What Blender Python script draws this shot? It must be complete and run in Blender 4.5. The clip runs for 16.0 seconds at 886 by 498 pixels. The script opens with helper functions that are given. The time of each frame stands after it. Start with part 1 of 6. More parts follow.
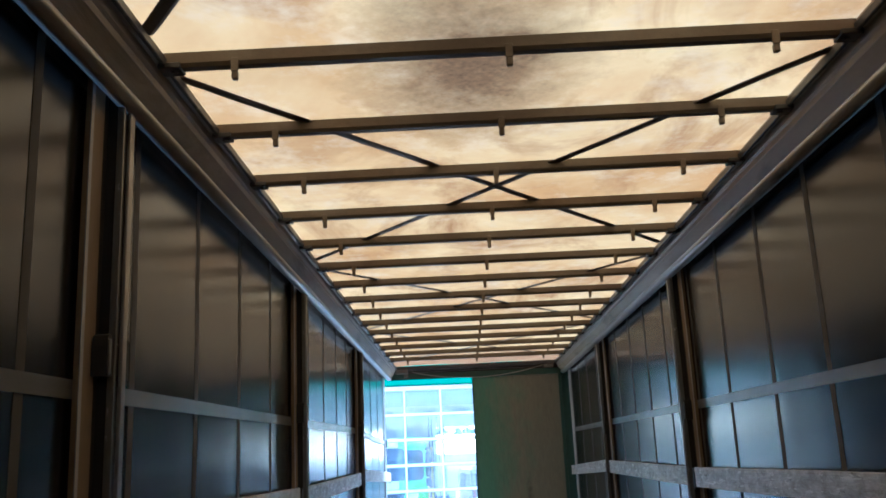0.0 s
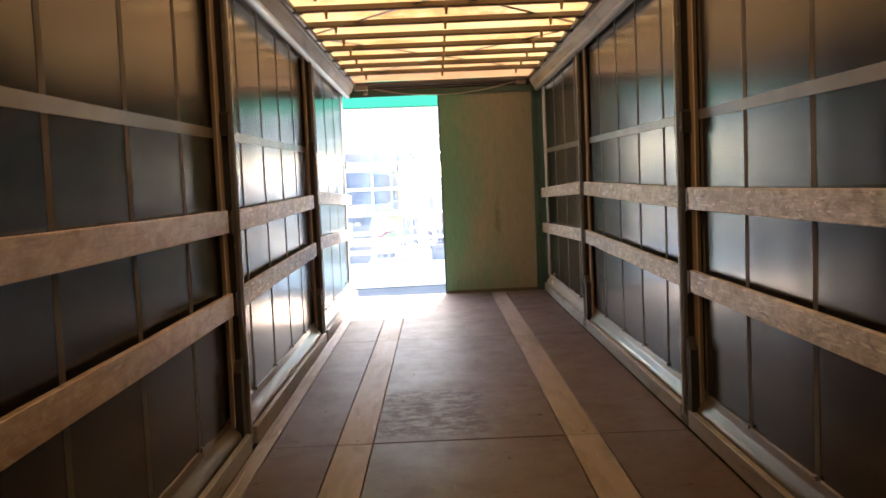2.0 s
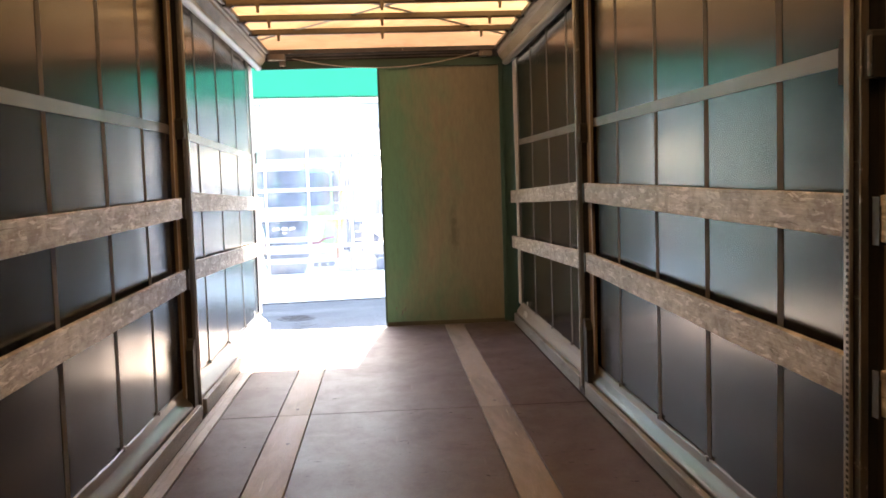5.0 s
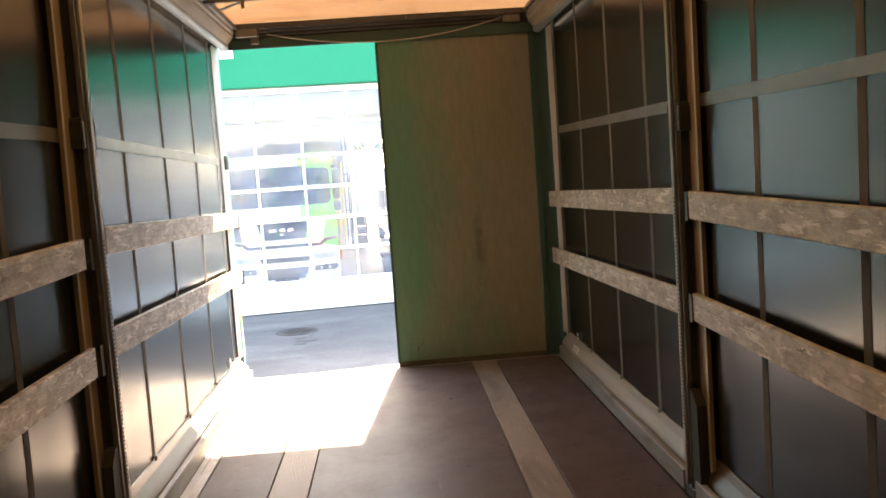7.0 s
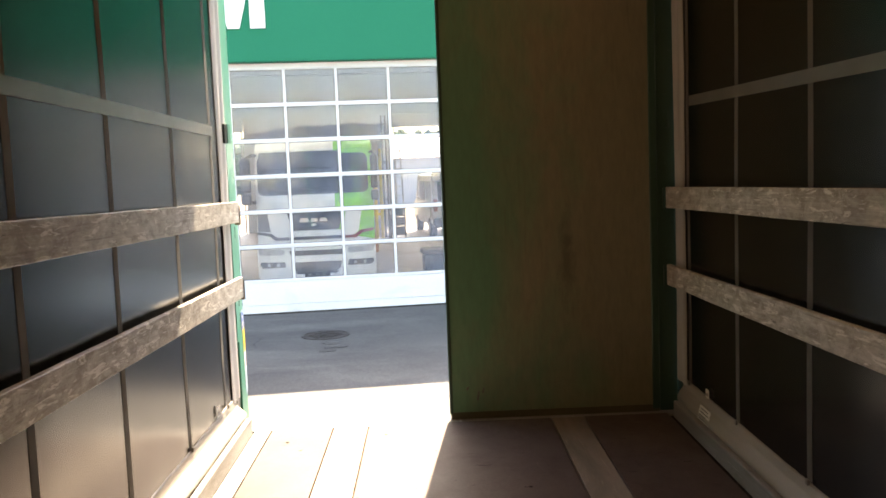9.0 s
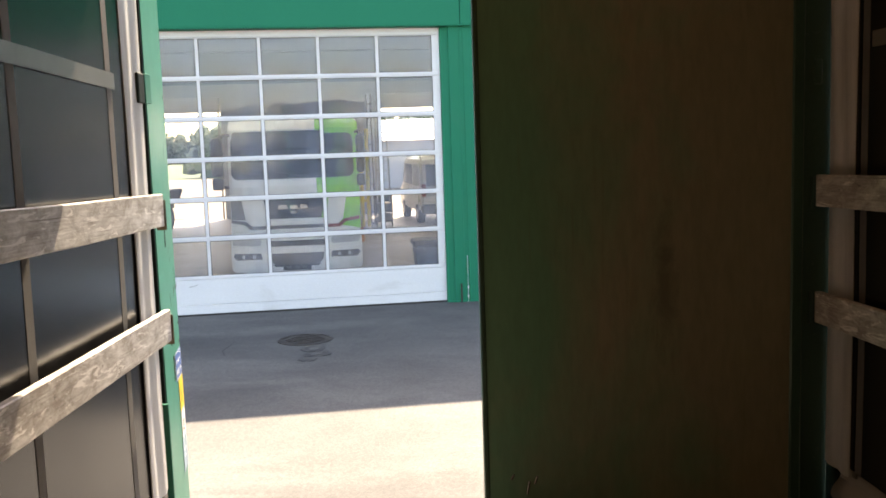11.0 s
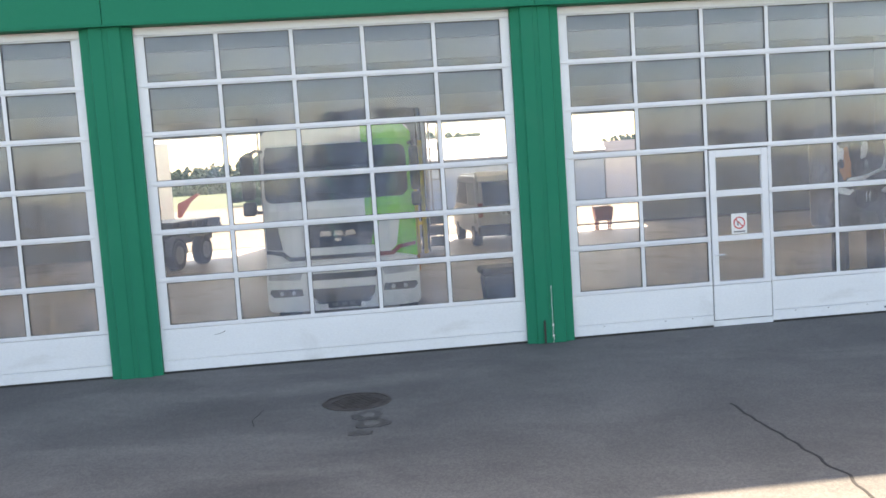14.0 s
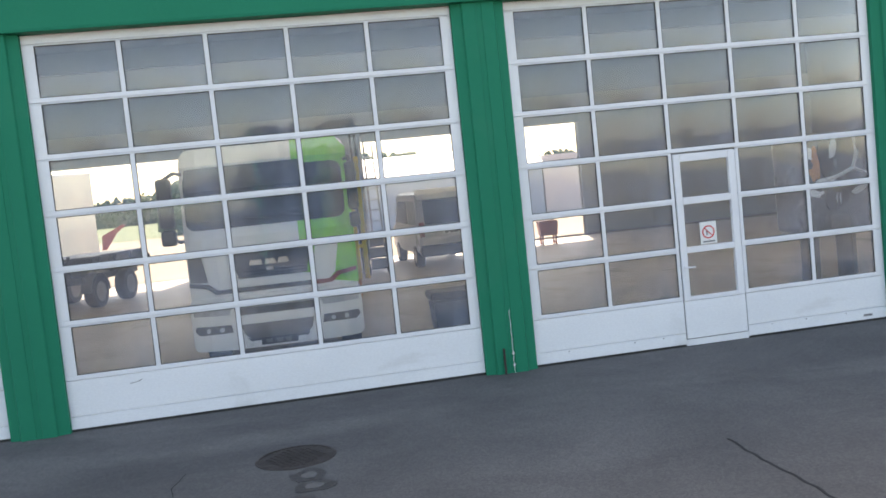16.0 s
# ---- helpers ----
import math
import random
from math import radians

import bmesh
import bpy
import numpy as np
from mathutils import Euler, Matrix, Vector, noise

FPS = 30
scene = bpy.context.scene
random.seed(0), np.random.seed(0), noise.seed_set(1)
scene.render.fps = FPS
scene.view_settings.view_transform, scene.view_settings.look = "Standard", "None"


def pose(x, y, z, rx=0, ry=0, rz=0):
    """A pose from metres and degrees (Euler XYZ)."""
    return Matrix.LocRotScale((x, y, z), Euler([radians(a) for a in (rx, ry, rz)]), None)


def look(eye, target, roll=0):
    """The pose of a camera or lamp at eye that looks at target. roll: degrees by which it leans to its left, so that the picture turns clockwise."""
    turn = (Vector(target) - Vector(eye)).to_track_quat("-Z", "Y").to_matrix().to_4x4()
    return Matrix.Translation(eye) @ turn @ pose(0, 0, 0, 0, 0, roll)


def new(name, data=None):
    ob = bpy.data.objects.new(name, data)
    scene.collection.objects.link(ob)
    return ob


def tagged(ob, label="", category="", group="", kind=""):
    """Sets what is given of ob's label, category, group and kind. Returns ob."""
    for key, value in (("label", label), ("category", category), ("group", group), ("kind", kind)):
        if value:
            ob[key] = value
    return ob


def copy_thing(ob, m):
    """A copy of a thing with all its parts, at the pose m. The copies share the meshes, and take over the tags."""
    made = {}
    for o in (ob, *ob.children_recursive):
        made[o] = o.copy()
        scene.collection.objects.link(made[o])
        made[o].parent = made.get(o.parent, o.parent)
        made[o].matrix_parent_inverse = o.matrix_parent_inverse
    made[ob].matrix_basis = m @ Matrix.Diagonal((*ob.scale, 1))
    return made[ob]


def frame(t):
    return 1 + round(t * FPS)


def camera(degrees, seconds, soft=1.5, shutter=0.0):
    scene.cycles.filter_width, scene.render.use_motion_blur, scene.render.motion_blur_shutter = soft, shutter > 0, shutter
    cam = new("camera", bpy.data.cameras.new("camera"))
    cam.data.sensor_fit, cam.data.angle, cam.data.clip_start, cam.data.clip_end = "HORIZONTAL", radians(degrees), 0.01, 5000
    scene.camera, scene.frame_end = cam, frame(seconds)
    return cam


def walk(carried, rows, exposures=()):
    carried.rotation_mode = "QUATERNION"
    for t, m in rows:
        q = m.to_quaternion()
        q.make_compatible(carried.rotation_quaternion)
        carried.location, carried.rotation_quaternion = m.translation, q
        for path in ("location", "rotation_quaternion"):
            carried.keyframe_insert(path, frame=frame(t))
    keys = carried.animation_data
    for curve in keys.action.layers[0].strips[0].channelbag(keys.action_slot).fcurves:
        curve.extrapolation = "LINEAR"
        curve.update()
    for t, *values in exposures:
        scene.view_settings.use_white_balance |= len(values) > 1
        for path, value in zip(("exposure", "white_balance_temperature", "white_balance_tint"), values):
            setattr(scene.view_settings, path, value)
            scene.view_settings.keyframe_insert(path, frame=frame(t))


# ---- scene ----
cam = camera(52.7, 16.0, soft=1.7)
PATH = [
    (0, (-0.197, 0.439, 1.413), (-0.225, 2.384, 1.875), -2.6),
    (0.5, (-0.205, 0.515, 1.403), (-0.1, 2.492, 1.684), -3.0),
    (1, (-0.169, 0.769, 1.363), (-0.03, 2.764, 1.325), -2.1),
    (1.5, (-0.11, 1.065, 1.397), (-0.059, 3.061, 1.294), -2.1),
    (2, (-0.13, 1.399, 1.379), (-0.12, 3.394, 1.237), -2.5),
    (2.5, (-0.133, 1.809, 1.361), (-0.069, 3.8, 1.187), -2.6),
    (3, (-0.085, 2.267, 1.376), (-0.08, 4.26, 1.207), -2.3),
    (3.5, (-0.084, 2.708, 1.354), (0.013, 4.702, 1.227), -0.4),
    (4, (-0.074, 3.163, 1.326), (0.101, 5.148, 1.147), -0.9),
    (4.5, (-0.009, 3.622, 1.378), (0.176, 5.606, 1.213), -1.1),
    (4.7, (-0.025, 3.772, 1.365), (0.108, 5.763, 1.225), -1.5),
    (6.8, (-0.027, 5.634, 1.517), (0.107, 7.618, 1.309), -3.4),
    (7, (-0.03, 5.825, 1.51), (0.079, 7.815, 1.335), -4.0),
    (7.5, (-0.042, 6.308, 1.509), (0.042, 8.29, 1.261), -3.0),
    (8, (-0.1, 6.765, 1.507), (-0.022, 8.754, 1.315), -3.0),
    (8.5, (-0.13, 7.255, 1.473), (-0.085, 9.248, 1.305), -2.2),
    (9, (-0.138, 7.718, 1.47), (-0.11, 9.709, 1.28), -2.2),
    (9.2, (-0.164, 7.909, 1.458), (-0.104, 9.9, 1.27), -2.3),
    (11.3, (-0.314, 9.738, 1.434), (-0.252, 11.724, 1.205), -1.8),
    (11.5, (-0.324, 9.908, 1.43), (-0.275, 11.895, 1.203), -1.7),
    (12, (-0.361, 10.349, 1.422), (-0.296, 12.334, 1.192), -1.4),
    (12.5, (-0.42, 10.806, 1.414), (-0.371, 12.794, 1.198), -1.9),
    (13, (-0.412, 11.333, 1.355), (-0.424, 13.323, 1.15), -1.7),
    (13.5, (-0.464, 11.745, 1.324), (-0.483, 13.733, 1.111), -2.4),
    (14, (-0.639, 12.232, 1.282), (-0.675, 14.224, 1.108), -3.8),
    (14.5, (-0.727, 12.628, 1.267), (-0.734, 14.623, 1.14), -4.0),
    (15, (-0.792, 12.977, 1.291), (-0.652, 14.968, 1.169), -4.3),
    (15.5, (-0.721, 13.298, 1.264), (-0.657, 15.294, 1.157), -3.7),
    (16, (-0.723, 13.523, 1.225), (-0.619, 15.516, 1.084), -5.9),
]
EXPOSURES = [
    (0.0, 4.08, 4680, 1), (0.5, 3.86, 5400, 7), (1.0, 3.75, 7300, 9), (1.5, 4.6, 7800, 15), (2.0, 4.84, 7550, 17), (2.5, 4.82, 7400, 16), (4.5, 4.80, 7500, 17), (7.0, 4.34, 8500, 15), (7.5, 3.84, 8900, 16), (8.5, 3.38, 8900, 14), (9.0, 3.22, 8900, 14), (11.5, 2.45, 8300, 15), (12.0, 2.34, 8150, 13), (12.5, 2.44, 8150, 14), (13.0, 2.5, 8400, 14), (13.5, 2.55, 8500, 14), (14.5, 2.2, 8200, 14), (16.0, 2.18, 8200, 14),
]
walk(cam, [(t, look(eye, target, roll)) for t, eye, target, roll in PATH], EXPOSURES)

# ---- world and sun ----
SUN_WAY = Vector((-0.230, -2.035, -2.55)).normalized()
world = bpy.data.worlds.new("sky")
scene.world = world
world.use_nodes = True
wn = world.node_tree
sky = wn.nodes.new("ShaderNodeTexSky")
sky.sky_type, sky.sun_disc = "NISHITA", False
sky.sun_elevation = math.asin(-SUN_WAY.z)
sky.sun_rotation = math.atan2(-SUN_WAY.x, -SUN_WAY.y)
sky.air_density, sky.dust_density, sky.ozone_density = 1.0, 1.6, 1.0
wn.nodes["Background"].inputs[1].default_value = 0.13
wn.links.new(sky.outputs[0], wn.nodes["Background"].inputs[0])
sun = new("sun", bpy.data.lights.new("sun", "SUN"))
sun.data.energy, sun.data.angle, sun.data.color = 4.0, radians(0.55), (1.0, 0.94, 0.84)
sun.matrix_world = Matrix.Translation((0, 0, 30)) @ SUN_WAY.to_track_quat("-Z", "Y").to_matrix().to_4x4()


# ---- materials ----
def nodes_of(name):
    m = bpy.data.materials.new(name)
    m.use_nodes = True
    return m, m.node_tree.nodes, m.node_tree.links


def coords(n, l, scale):
    tc, mp = n.new("ShaderNodeTexCoord"), n.new("ShaderNodeMapping")
    mp.inputs["Scale"].default_value = scale
    l.new(tc.outputs["Object"], mp.inputs[0])
    return mp.outputs[0]


def noise_of(n, l, vec, scale, detail=5.0, rough=0.55, dist=0.0):
    t = n.new("ShaderNodeTexNoise")
    t.inputs["Scale"].default_value, t.inputs["Detail"].default_value = scale, detail
    t.inputs["Roughness"].default_value, t.inputs["Distortion"].default_value = rough, dist
    l.new(vec, t.inputs["Vector"])
    return t.outputs["Fac"]


def ramp_of(n, l, fac, lo, hi, a=(0, 0, 0), b=(1, 1, 1)):
    r = n.new("ShaderNodeValToRGB")
    e = r.color_ramp.elements
    e[0].position, e[1].position = lo, hi
    e[0].color, e[1].color = (*a, 1), (*b, 1)
    l.new(fac, r.inputs[0])
    return r.outputs[0]


def mix_of(n, l, fac, a, b, mode="MIX"):
    m = n.new("ShaderNodeMix")
    m.data_type, m.blend_type = "RGBA", mode
    for sock, v in ((m.inputs[0], fac), (m.inputs[6], a), (m.inputs[7], b)):
        if isinstance(v, (int, float)):
            sock.default_value = v
        elif isinstance(v, tuple):
            sock.default_value = (*v, 1)
        else:
            l.new(v, sock)
    return m.outputs[2]


def surf(name, base, other=None, scale=3.0, stretch=(1, 1, 1), rough=0.5, metal=0.0, bump=0.0, bump_scale=60.0,
         stain=None, stain_scale=1.2, stain_at=(0.55, 0.75), scratch=None, vary=0.0, spec=0.5, rough_vary=0.12, coat=0.0, coat_rough=0.05, grain=0.25, coat_ior=1.5):
    """A plain painted, wooden, metal or mineral surface: a base colour with slow variation, stains, scratches and fine relief."""
    m, n, l = nodes_of(name)
    p = n["Principled BSDF"]
    vec = coords(n, l, stretch)
    if vary:
        own, far = n.new("ShaderNodeObjectInfo"), n.new("ShaderNodeVectorMath")
        far.operation = "MULTIPLY_ADD"
        far.inputs[1].default_value = (31.0, 47.0, 23.0)
        l.new(own.outputs["Random"], far.inputs[0])
        l.new(vec, far.inputs[2])
        vec = far.outputs[0]
    big, fine = noise_of(n, l, vec, scale), noise_of(n, l, vec, bump_scale, 3.0)
    other = other or tuple(c * 0.75 for c in base)
    col = mix_of(n, l, ramp_of(n, l, big, 0.3, 0.7), base, other)
    col = mix_of(n, l, grain, col, mix_of(n, l, fine, tuple(c * 0.6 for c in base), tuple(min(1, c * 1.35) for c in base)))
    if stain:
        s = noise_of(n, l, vec, stain_scale, 6.0, 0.65, 0.6)
        col = mix_of(n, l, ramp_of(n, l, s, *stain_at), col, stain)
    if scratch:
        s = noise_of(n, l, coords(n, l, (stretch[0] * 4, stretch[1] * 0.8, stretch[2] * 5)), 9.0, 4.0, 0.7)
        col = mix_of(n, l, ramp_of(n, l, s, 0.62, 0.7), col, scratch)
    if vary:
        info = n.new("ShaderNodeObjectInfo")
        val = n.new("ShaderNodeMapRange")
        val.inputs[3].default_value, val.inputs[4].default_value = 1 - vary, 1 + vary
        l.new(info.outputs["Random"], val.inputs[0])
        hsv = n.new("ShaderNodeHueSaturation")
        l.new(val.outputs[0], hsv.inputs["Value"])
        l.new(col, hsv.inputs["Color"])
        col = hsv.outputs[0]
    l.new(col, p.inputs["Base Color"])
    rr = n.new("ShaderNodeMapRange")
    rr.inputs[3].default_value, rr.inputs[4].default_value = max(0.03, rough - rough_vary), min(1, rough + rough_vary)
    l.new(big, rr.inputs[0])
    l.new(rr.outputs[0], p.inputs["Roughness"])
    p.inputs["Metallic"].default_value, p.inputs["Specular IOR Level"].default_value = metal, spec
    p.inputs["Coat Weight"].default_value, p.inputs["Coat Roughness"].default_value, p.inputs["Coat IOR"].default_value = coat, coat_rough, coat_ior
    if bump:
        b = n.new("ShaderNodeBump")
        b.inputs["Strength"].default_value, b.inputs["Distance"].default_value = bump, 0.01
        l.new(fine, b.inputs["Height"])
        l.new(b.outputs[0], p.inputs["Normal"])
    return m


def tarp_material():
    """Thin cream roof tarpaulin that lets light through, with brown damp stains; its two ends are darkened in colour.
    """
    m, n, l = nodes_of("roof_tarpaulin")
    n.remove(n["Principled BSDF"])
    vec = coords(n, l, (1, 1, 1))
    a = noise_of(n, l, vec, 0.9, 6.0, 0.6, 0.4)
    b = noise_of(n, l, vec, 3.5, 6.0, 0.7)
    fine = noise_of(n, l, vec, 45.0, 2.0)
    col = mix_of(n, l, ramp_of(n, l, a, 0.36, 0.66), (0.90, 0.725, 0.43), (0.64, 0.40, 0.185))
    slow = noise_of(n, l, coords(n, l, (0.8, 0.5, 1)), 1.7, 5.0, 0.65, 1.2)
    col = mix_of(n, l, ramp_of(n, l, slow, 0.50, 0.70), col, (0.43, 0.25, 0.125))
    col = mix_of(n, l, ramp_of(n, l, b, 0.5, 0.78), col, (0.82, 0.70, 0.52))
    d = n.new("ShaderNodeVectorMath")
    d.operation = "DISTANCE"
    d.inputs[1].default_value = (-0.12, 1.63, 2.705)
    sq = coords(n, l, (0.95, 0.5, 1))
    l.new(sq, d.inputs[0])
    ad = n.new("ShaderNodeMath")
    ad.operation = "MULTIPLY_ADD"
    ad.inputs[1].default_value = 0.55
    l.new(b, ad.inputs[0])
    l.new(d.outputs["Value"], ad.inputs[2])
    damp = ramp_of(n, l, ad.outputs[0], 0.36, 0.72, (1, 1, 1), (0, 0, 0))
    col = mix_of(n, l, damp, col, mix_of(n, l, fine, (0.10, 0.07, 0.05), (0.34, 0.22, 0.12)))
    # unseen front end darkened so that less light reaches the nearest walls
    sep, edge = n.new("ShaderNodeSeparateXYZ"), n.new("ShaderNodeMath")
    l.new(vec, sep.inputs[0])
    edge.operation = "MULTIPLY_ADD"
    edge.inputs[1].default_value = 2.0
    l.new(a, edge.inputs[0])
    l.new(sep.outputs["Y"], edge.inputs[2])
    span = n.new("ShaderNodeMapRange")
    span.inputs[1].default_value, span.inputs[2].default_value = 2.0, 3.2
    l.new(edge.outputs[0], span.inputs[0])
    front_dimming = ramp_of(n, l, span.outputs[0], 0.0, 1.0, (1, 1, 1), (0, 0, 0))
    col = mix_of(n, l, front_dimming, col, mix_of(n, l, fine, (0.14, 0.09, 0.05), (0.24, 0.16, 0.09)))
    # rear end browned in colour, in place of less sun coming through
    back = n.new("ShaderNodeMapRange")
    back.inputs[1].default_value, back.inputs[2].default_value, back.inputs[4].default_value = 11.9, 13.1, 0.8
    l.new(edge.outputs[0], back.inputs[0])
    col = mix_of(n, l, back.outputs[0], col, (0.40, 0.25, 0.17))
    tr, df, mx = n.new("ShaderNodeBsdfTranslucent"), n.new("ShaderNodeBsdfDiffuse"), n.new("ShaderNodeMixShader")
    l.new(mix_of(n, l, 1.0, col, (0.130, 0.109, 0.090), "MULTIPLY"), tr.inputs[0])
    l.new(col, df.inputs[0])
    mx.inputs[0].default_value = 0.42
    l.new(df.outputs[0], mx.inputs[1])
    l.new(tr.outputs[0], mx.inputs[2])
    l.new(mx.outputs[0], n["Material Output"].inputs[0])
    return m


def glass_material(name, tint, haze, rough=0.02, wave=0.0):
    m, n, l = nodes_of(name)
    n.remove(n["Principled BSDF"])
    tp, df, gl = n.new("ShaderNodeBsdfTransparent"), n.new("ShaderNodeBsdfDiffuse"), n.new("ShaderNodeBsdfGlossy")
    tp.inputs[0].default_value = (*tint, 1)
    vec = coords(n, l, (1, 1, 1))
    # uneven dust haze; its bluish diffuse tint stands in for reflected sky
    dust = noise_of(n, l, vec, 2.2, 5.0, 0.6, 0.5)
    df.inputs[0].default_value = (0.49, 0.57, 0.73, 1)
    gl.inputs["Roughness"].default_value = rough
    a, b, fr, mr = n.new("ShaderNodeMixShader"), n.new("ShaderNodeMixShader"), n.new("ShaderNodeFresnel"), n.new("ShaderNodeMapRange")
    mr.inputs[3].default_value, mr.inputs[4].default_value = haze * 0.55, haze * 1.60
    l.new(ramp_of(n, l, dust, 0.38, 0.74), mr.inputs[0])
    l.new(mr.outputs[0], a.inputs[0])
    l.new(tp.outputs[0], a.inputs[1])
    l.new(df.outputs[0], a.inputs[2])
    fr.inputs[0].default_value = 1.5
    if wave:
        bp = n.new("ShaderNodeBump")
        bp.inputs["Strength"].default_value, bp.inputs["Distance"].default_value = wave, 0.02
        l.new(noise_of(n, l, vec, 1.3, 2.0), bp.inputs["Height"])
        l.new(bp.outputs[0], gl.inputs["Normal"])
    l.new(fr.outputs[0], b.inputs[0])
    l.new(a.outputs[0], b.inputs[1])
    l.new(gl.outputs[0], b.inputs[2])
    l.new(b.outputs[0], n["Material Output"].inputs[0])
    return m


def timber_material(name, flakes, brown_tones, pale_tones):
    """Old softwood laths: brown where dirty, silver-grey where rubbed, with grain, saw ticks, knocks and dark marks."""
    m, n, l = nodes_of(name)
    p = n["Principled BSDF"]
    own, far = n.new("ShaderNodeObjectInfo"), n.new("ShaderNodeVectorMath")
    tc = n.new("ShaderNodeTexCoord")
    far.operation = "MULTIPLY_ADD"
    far.inputs[1].default_value = (31.0, 47.0, 23.0)
    l.new(own.outputs["Random"], far.inputs[0])
    l.new(tc.outputs["Object"], far.inputs[2])

    def way(scale):
        mp = n.new("ShaderNodeMapping")
        mp.inputs["Scale"].default_value = scale
        l.new(far.outputs[0], mp.inputs[0])
        return mp.outputs[0]

    grain = noise_of(n, l, way((10, 0.9, 34)), 5.0, 6.0, 0.65, 0.5)
    worn = noise_of(n, l, way((1, 1.5, 3.2)), 6.0, 8.0, 0.74, 0.5)
    flake = noise_of(n, l, way((1, 1.7, 9.5)), 4.6, 5.0, 0.64, 0.7)
    mark = noise_of(n, l, way((1, 2.4, 10)), 4.2, 6.0, 0.7, 0.9)
    line = noise_of(n, l, way((1, 0.8, 46)), 2.4, 4.0, 0.6, 0.3)
    slow = noise_of(n, l, way((1, 0.45, 1)), 1.6, 3.0)
    brown = mix_of(n, l, ramp_of(n, l, grain, 0.3, 0.7), *brown_tones)
    pale = mix_of(n, l, ramp_of(n, l, grain, 0.3, 0.7), *pale_tones)
    sh = n.new("ShaderNodeMath")
    sh.operation = "MULTIPLY_ADD"
    sh.inputs[1].default_value = 0.40
    l.new(slow, sh.inputs[0])
    l.new(worn, sh.inputs[2])
    col = mix_of(n, l, ramp_of(n, l, sh.outputs[0], 0.58, 0.86), brown, pale)
    col = mix_of(n, l, ramp_of(n, l, flake, 0.57, 0.61, (0, 0, 0), (flakes, flakes, flakes)), col, (0.72, 0.70, 0.665))
    col = mix_of(n, l, ramp_of(n, l, line, 0.62, 0.70, (0, 0, 0), (0.7, 0.7, 0.7)), col, (0.085, 0.066, 0.050))
    col = mix_of(n, l, ramp_of(n, l, mark, 0.62, 0.67, (0, 0, 0), (0.8, 0.8, 0.8)), col, (0.055, 0.044, 0.035))
    l.new(col, p.inputs["Base Color"])
    rr = n.new("ShaderNodeMapRange")
    rr.inputs[3].default_value, rr.inputs[4].default_value = 0.55, 0.28
    l.new(worn, rr.inputs[0])
    l.new(rr.outputs[0], p.inputs["Roughness"])
    bp = n.new("ShaderNodeBump")
    bp.inputs["Strength"].default_value, bp.inputs["Distance"].default_value = 0.35, 0.006
    l.new(worn, bp.inputs["Height"])
    l.new(bp.outputs[0], p.inputs["Normal"])
    return m


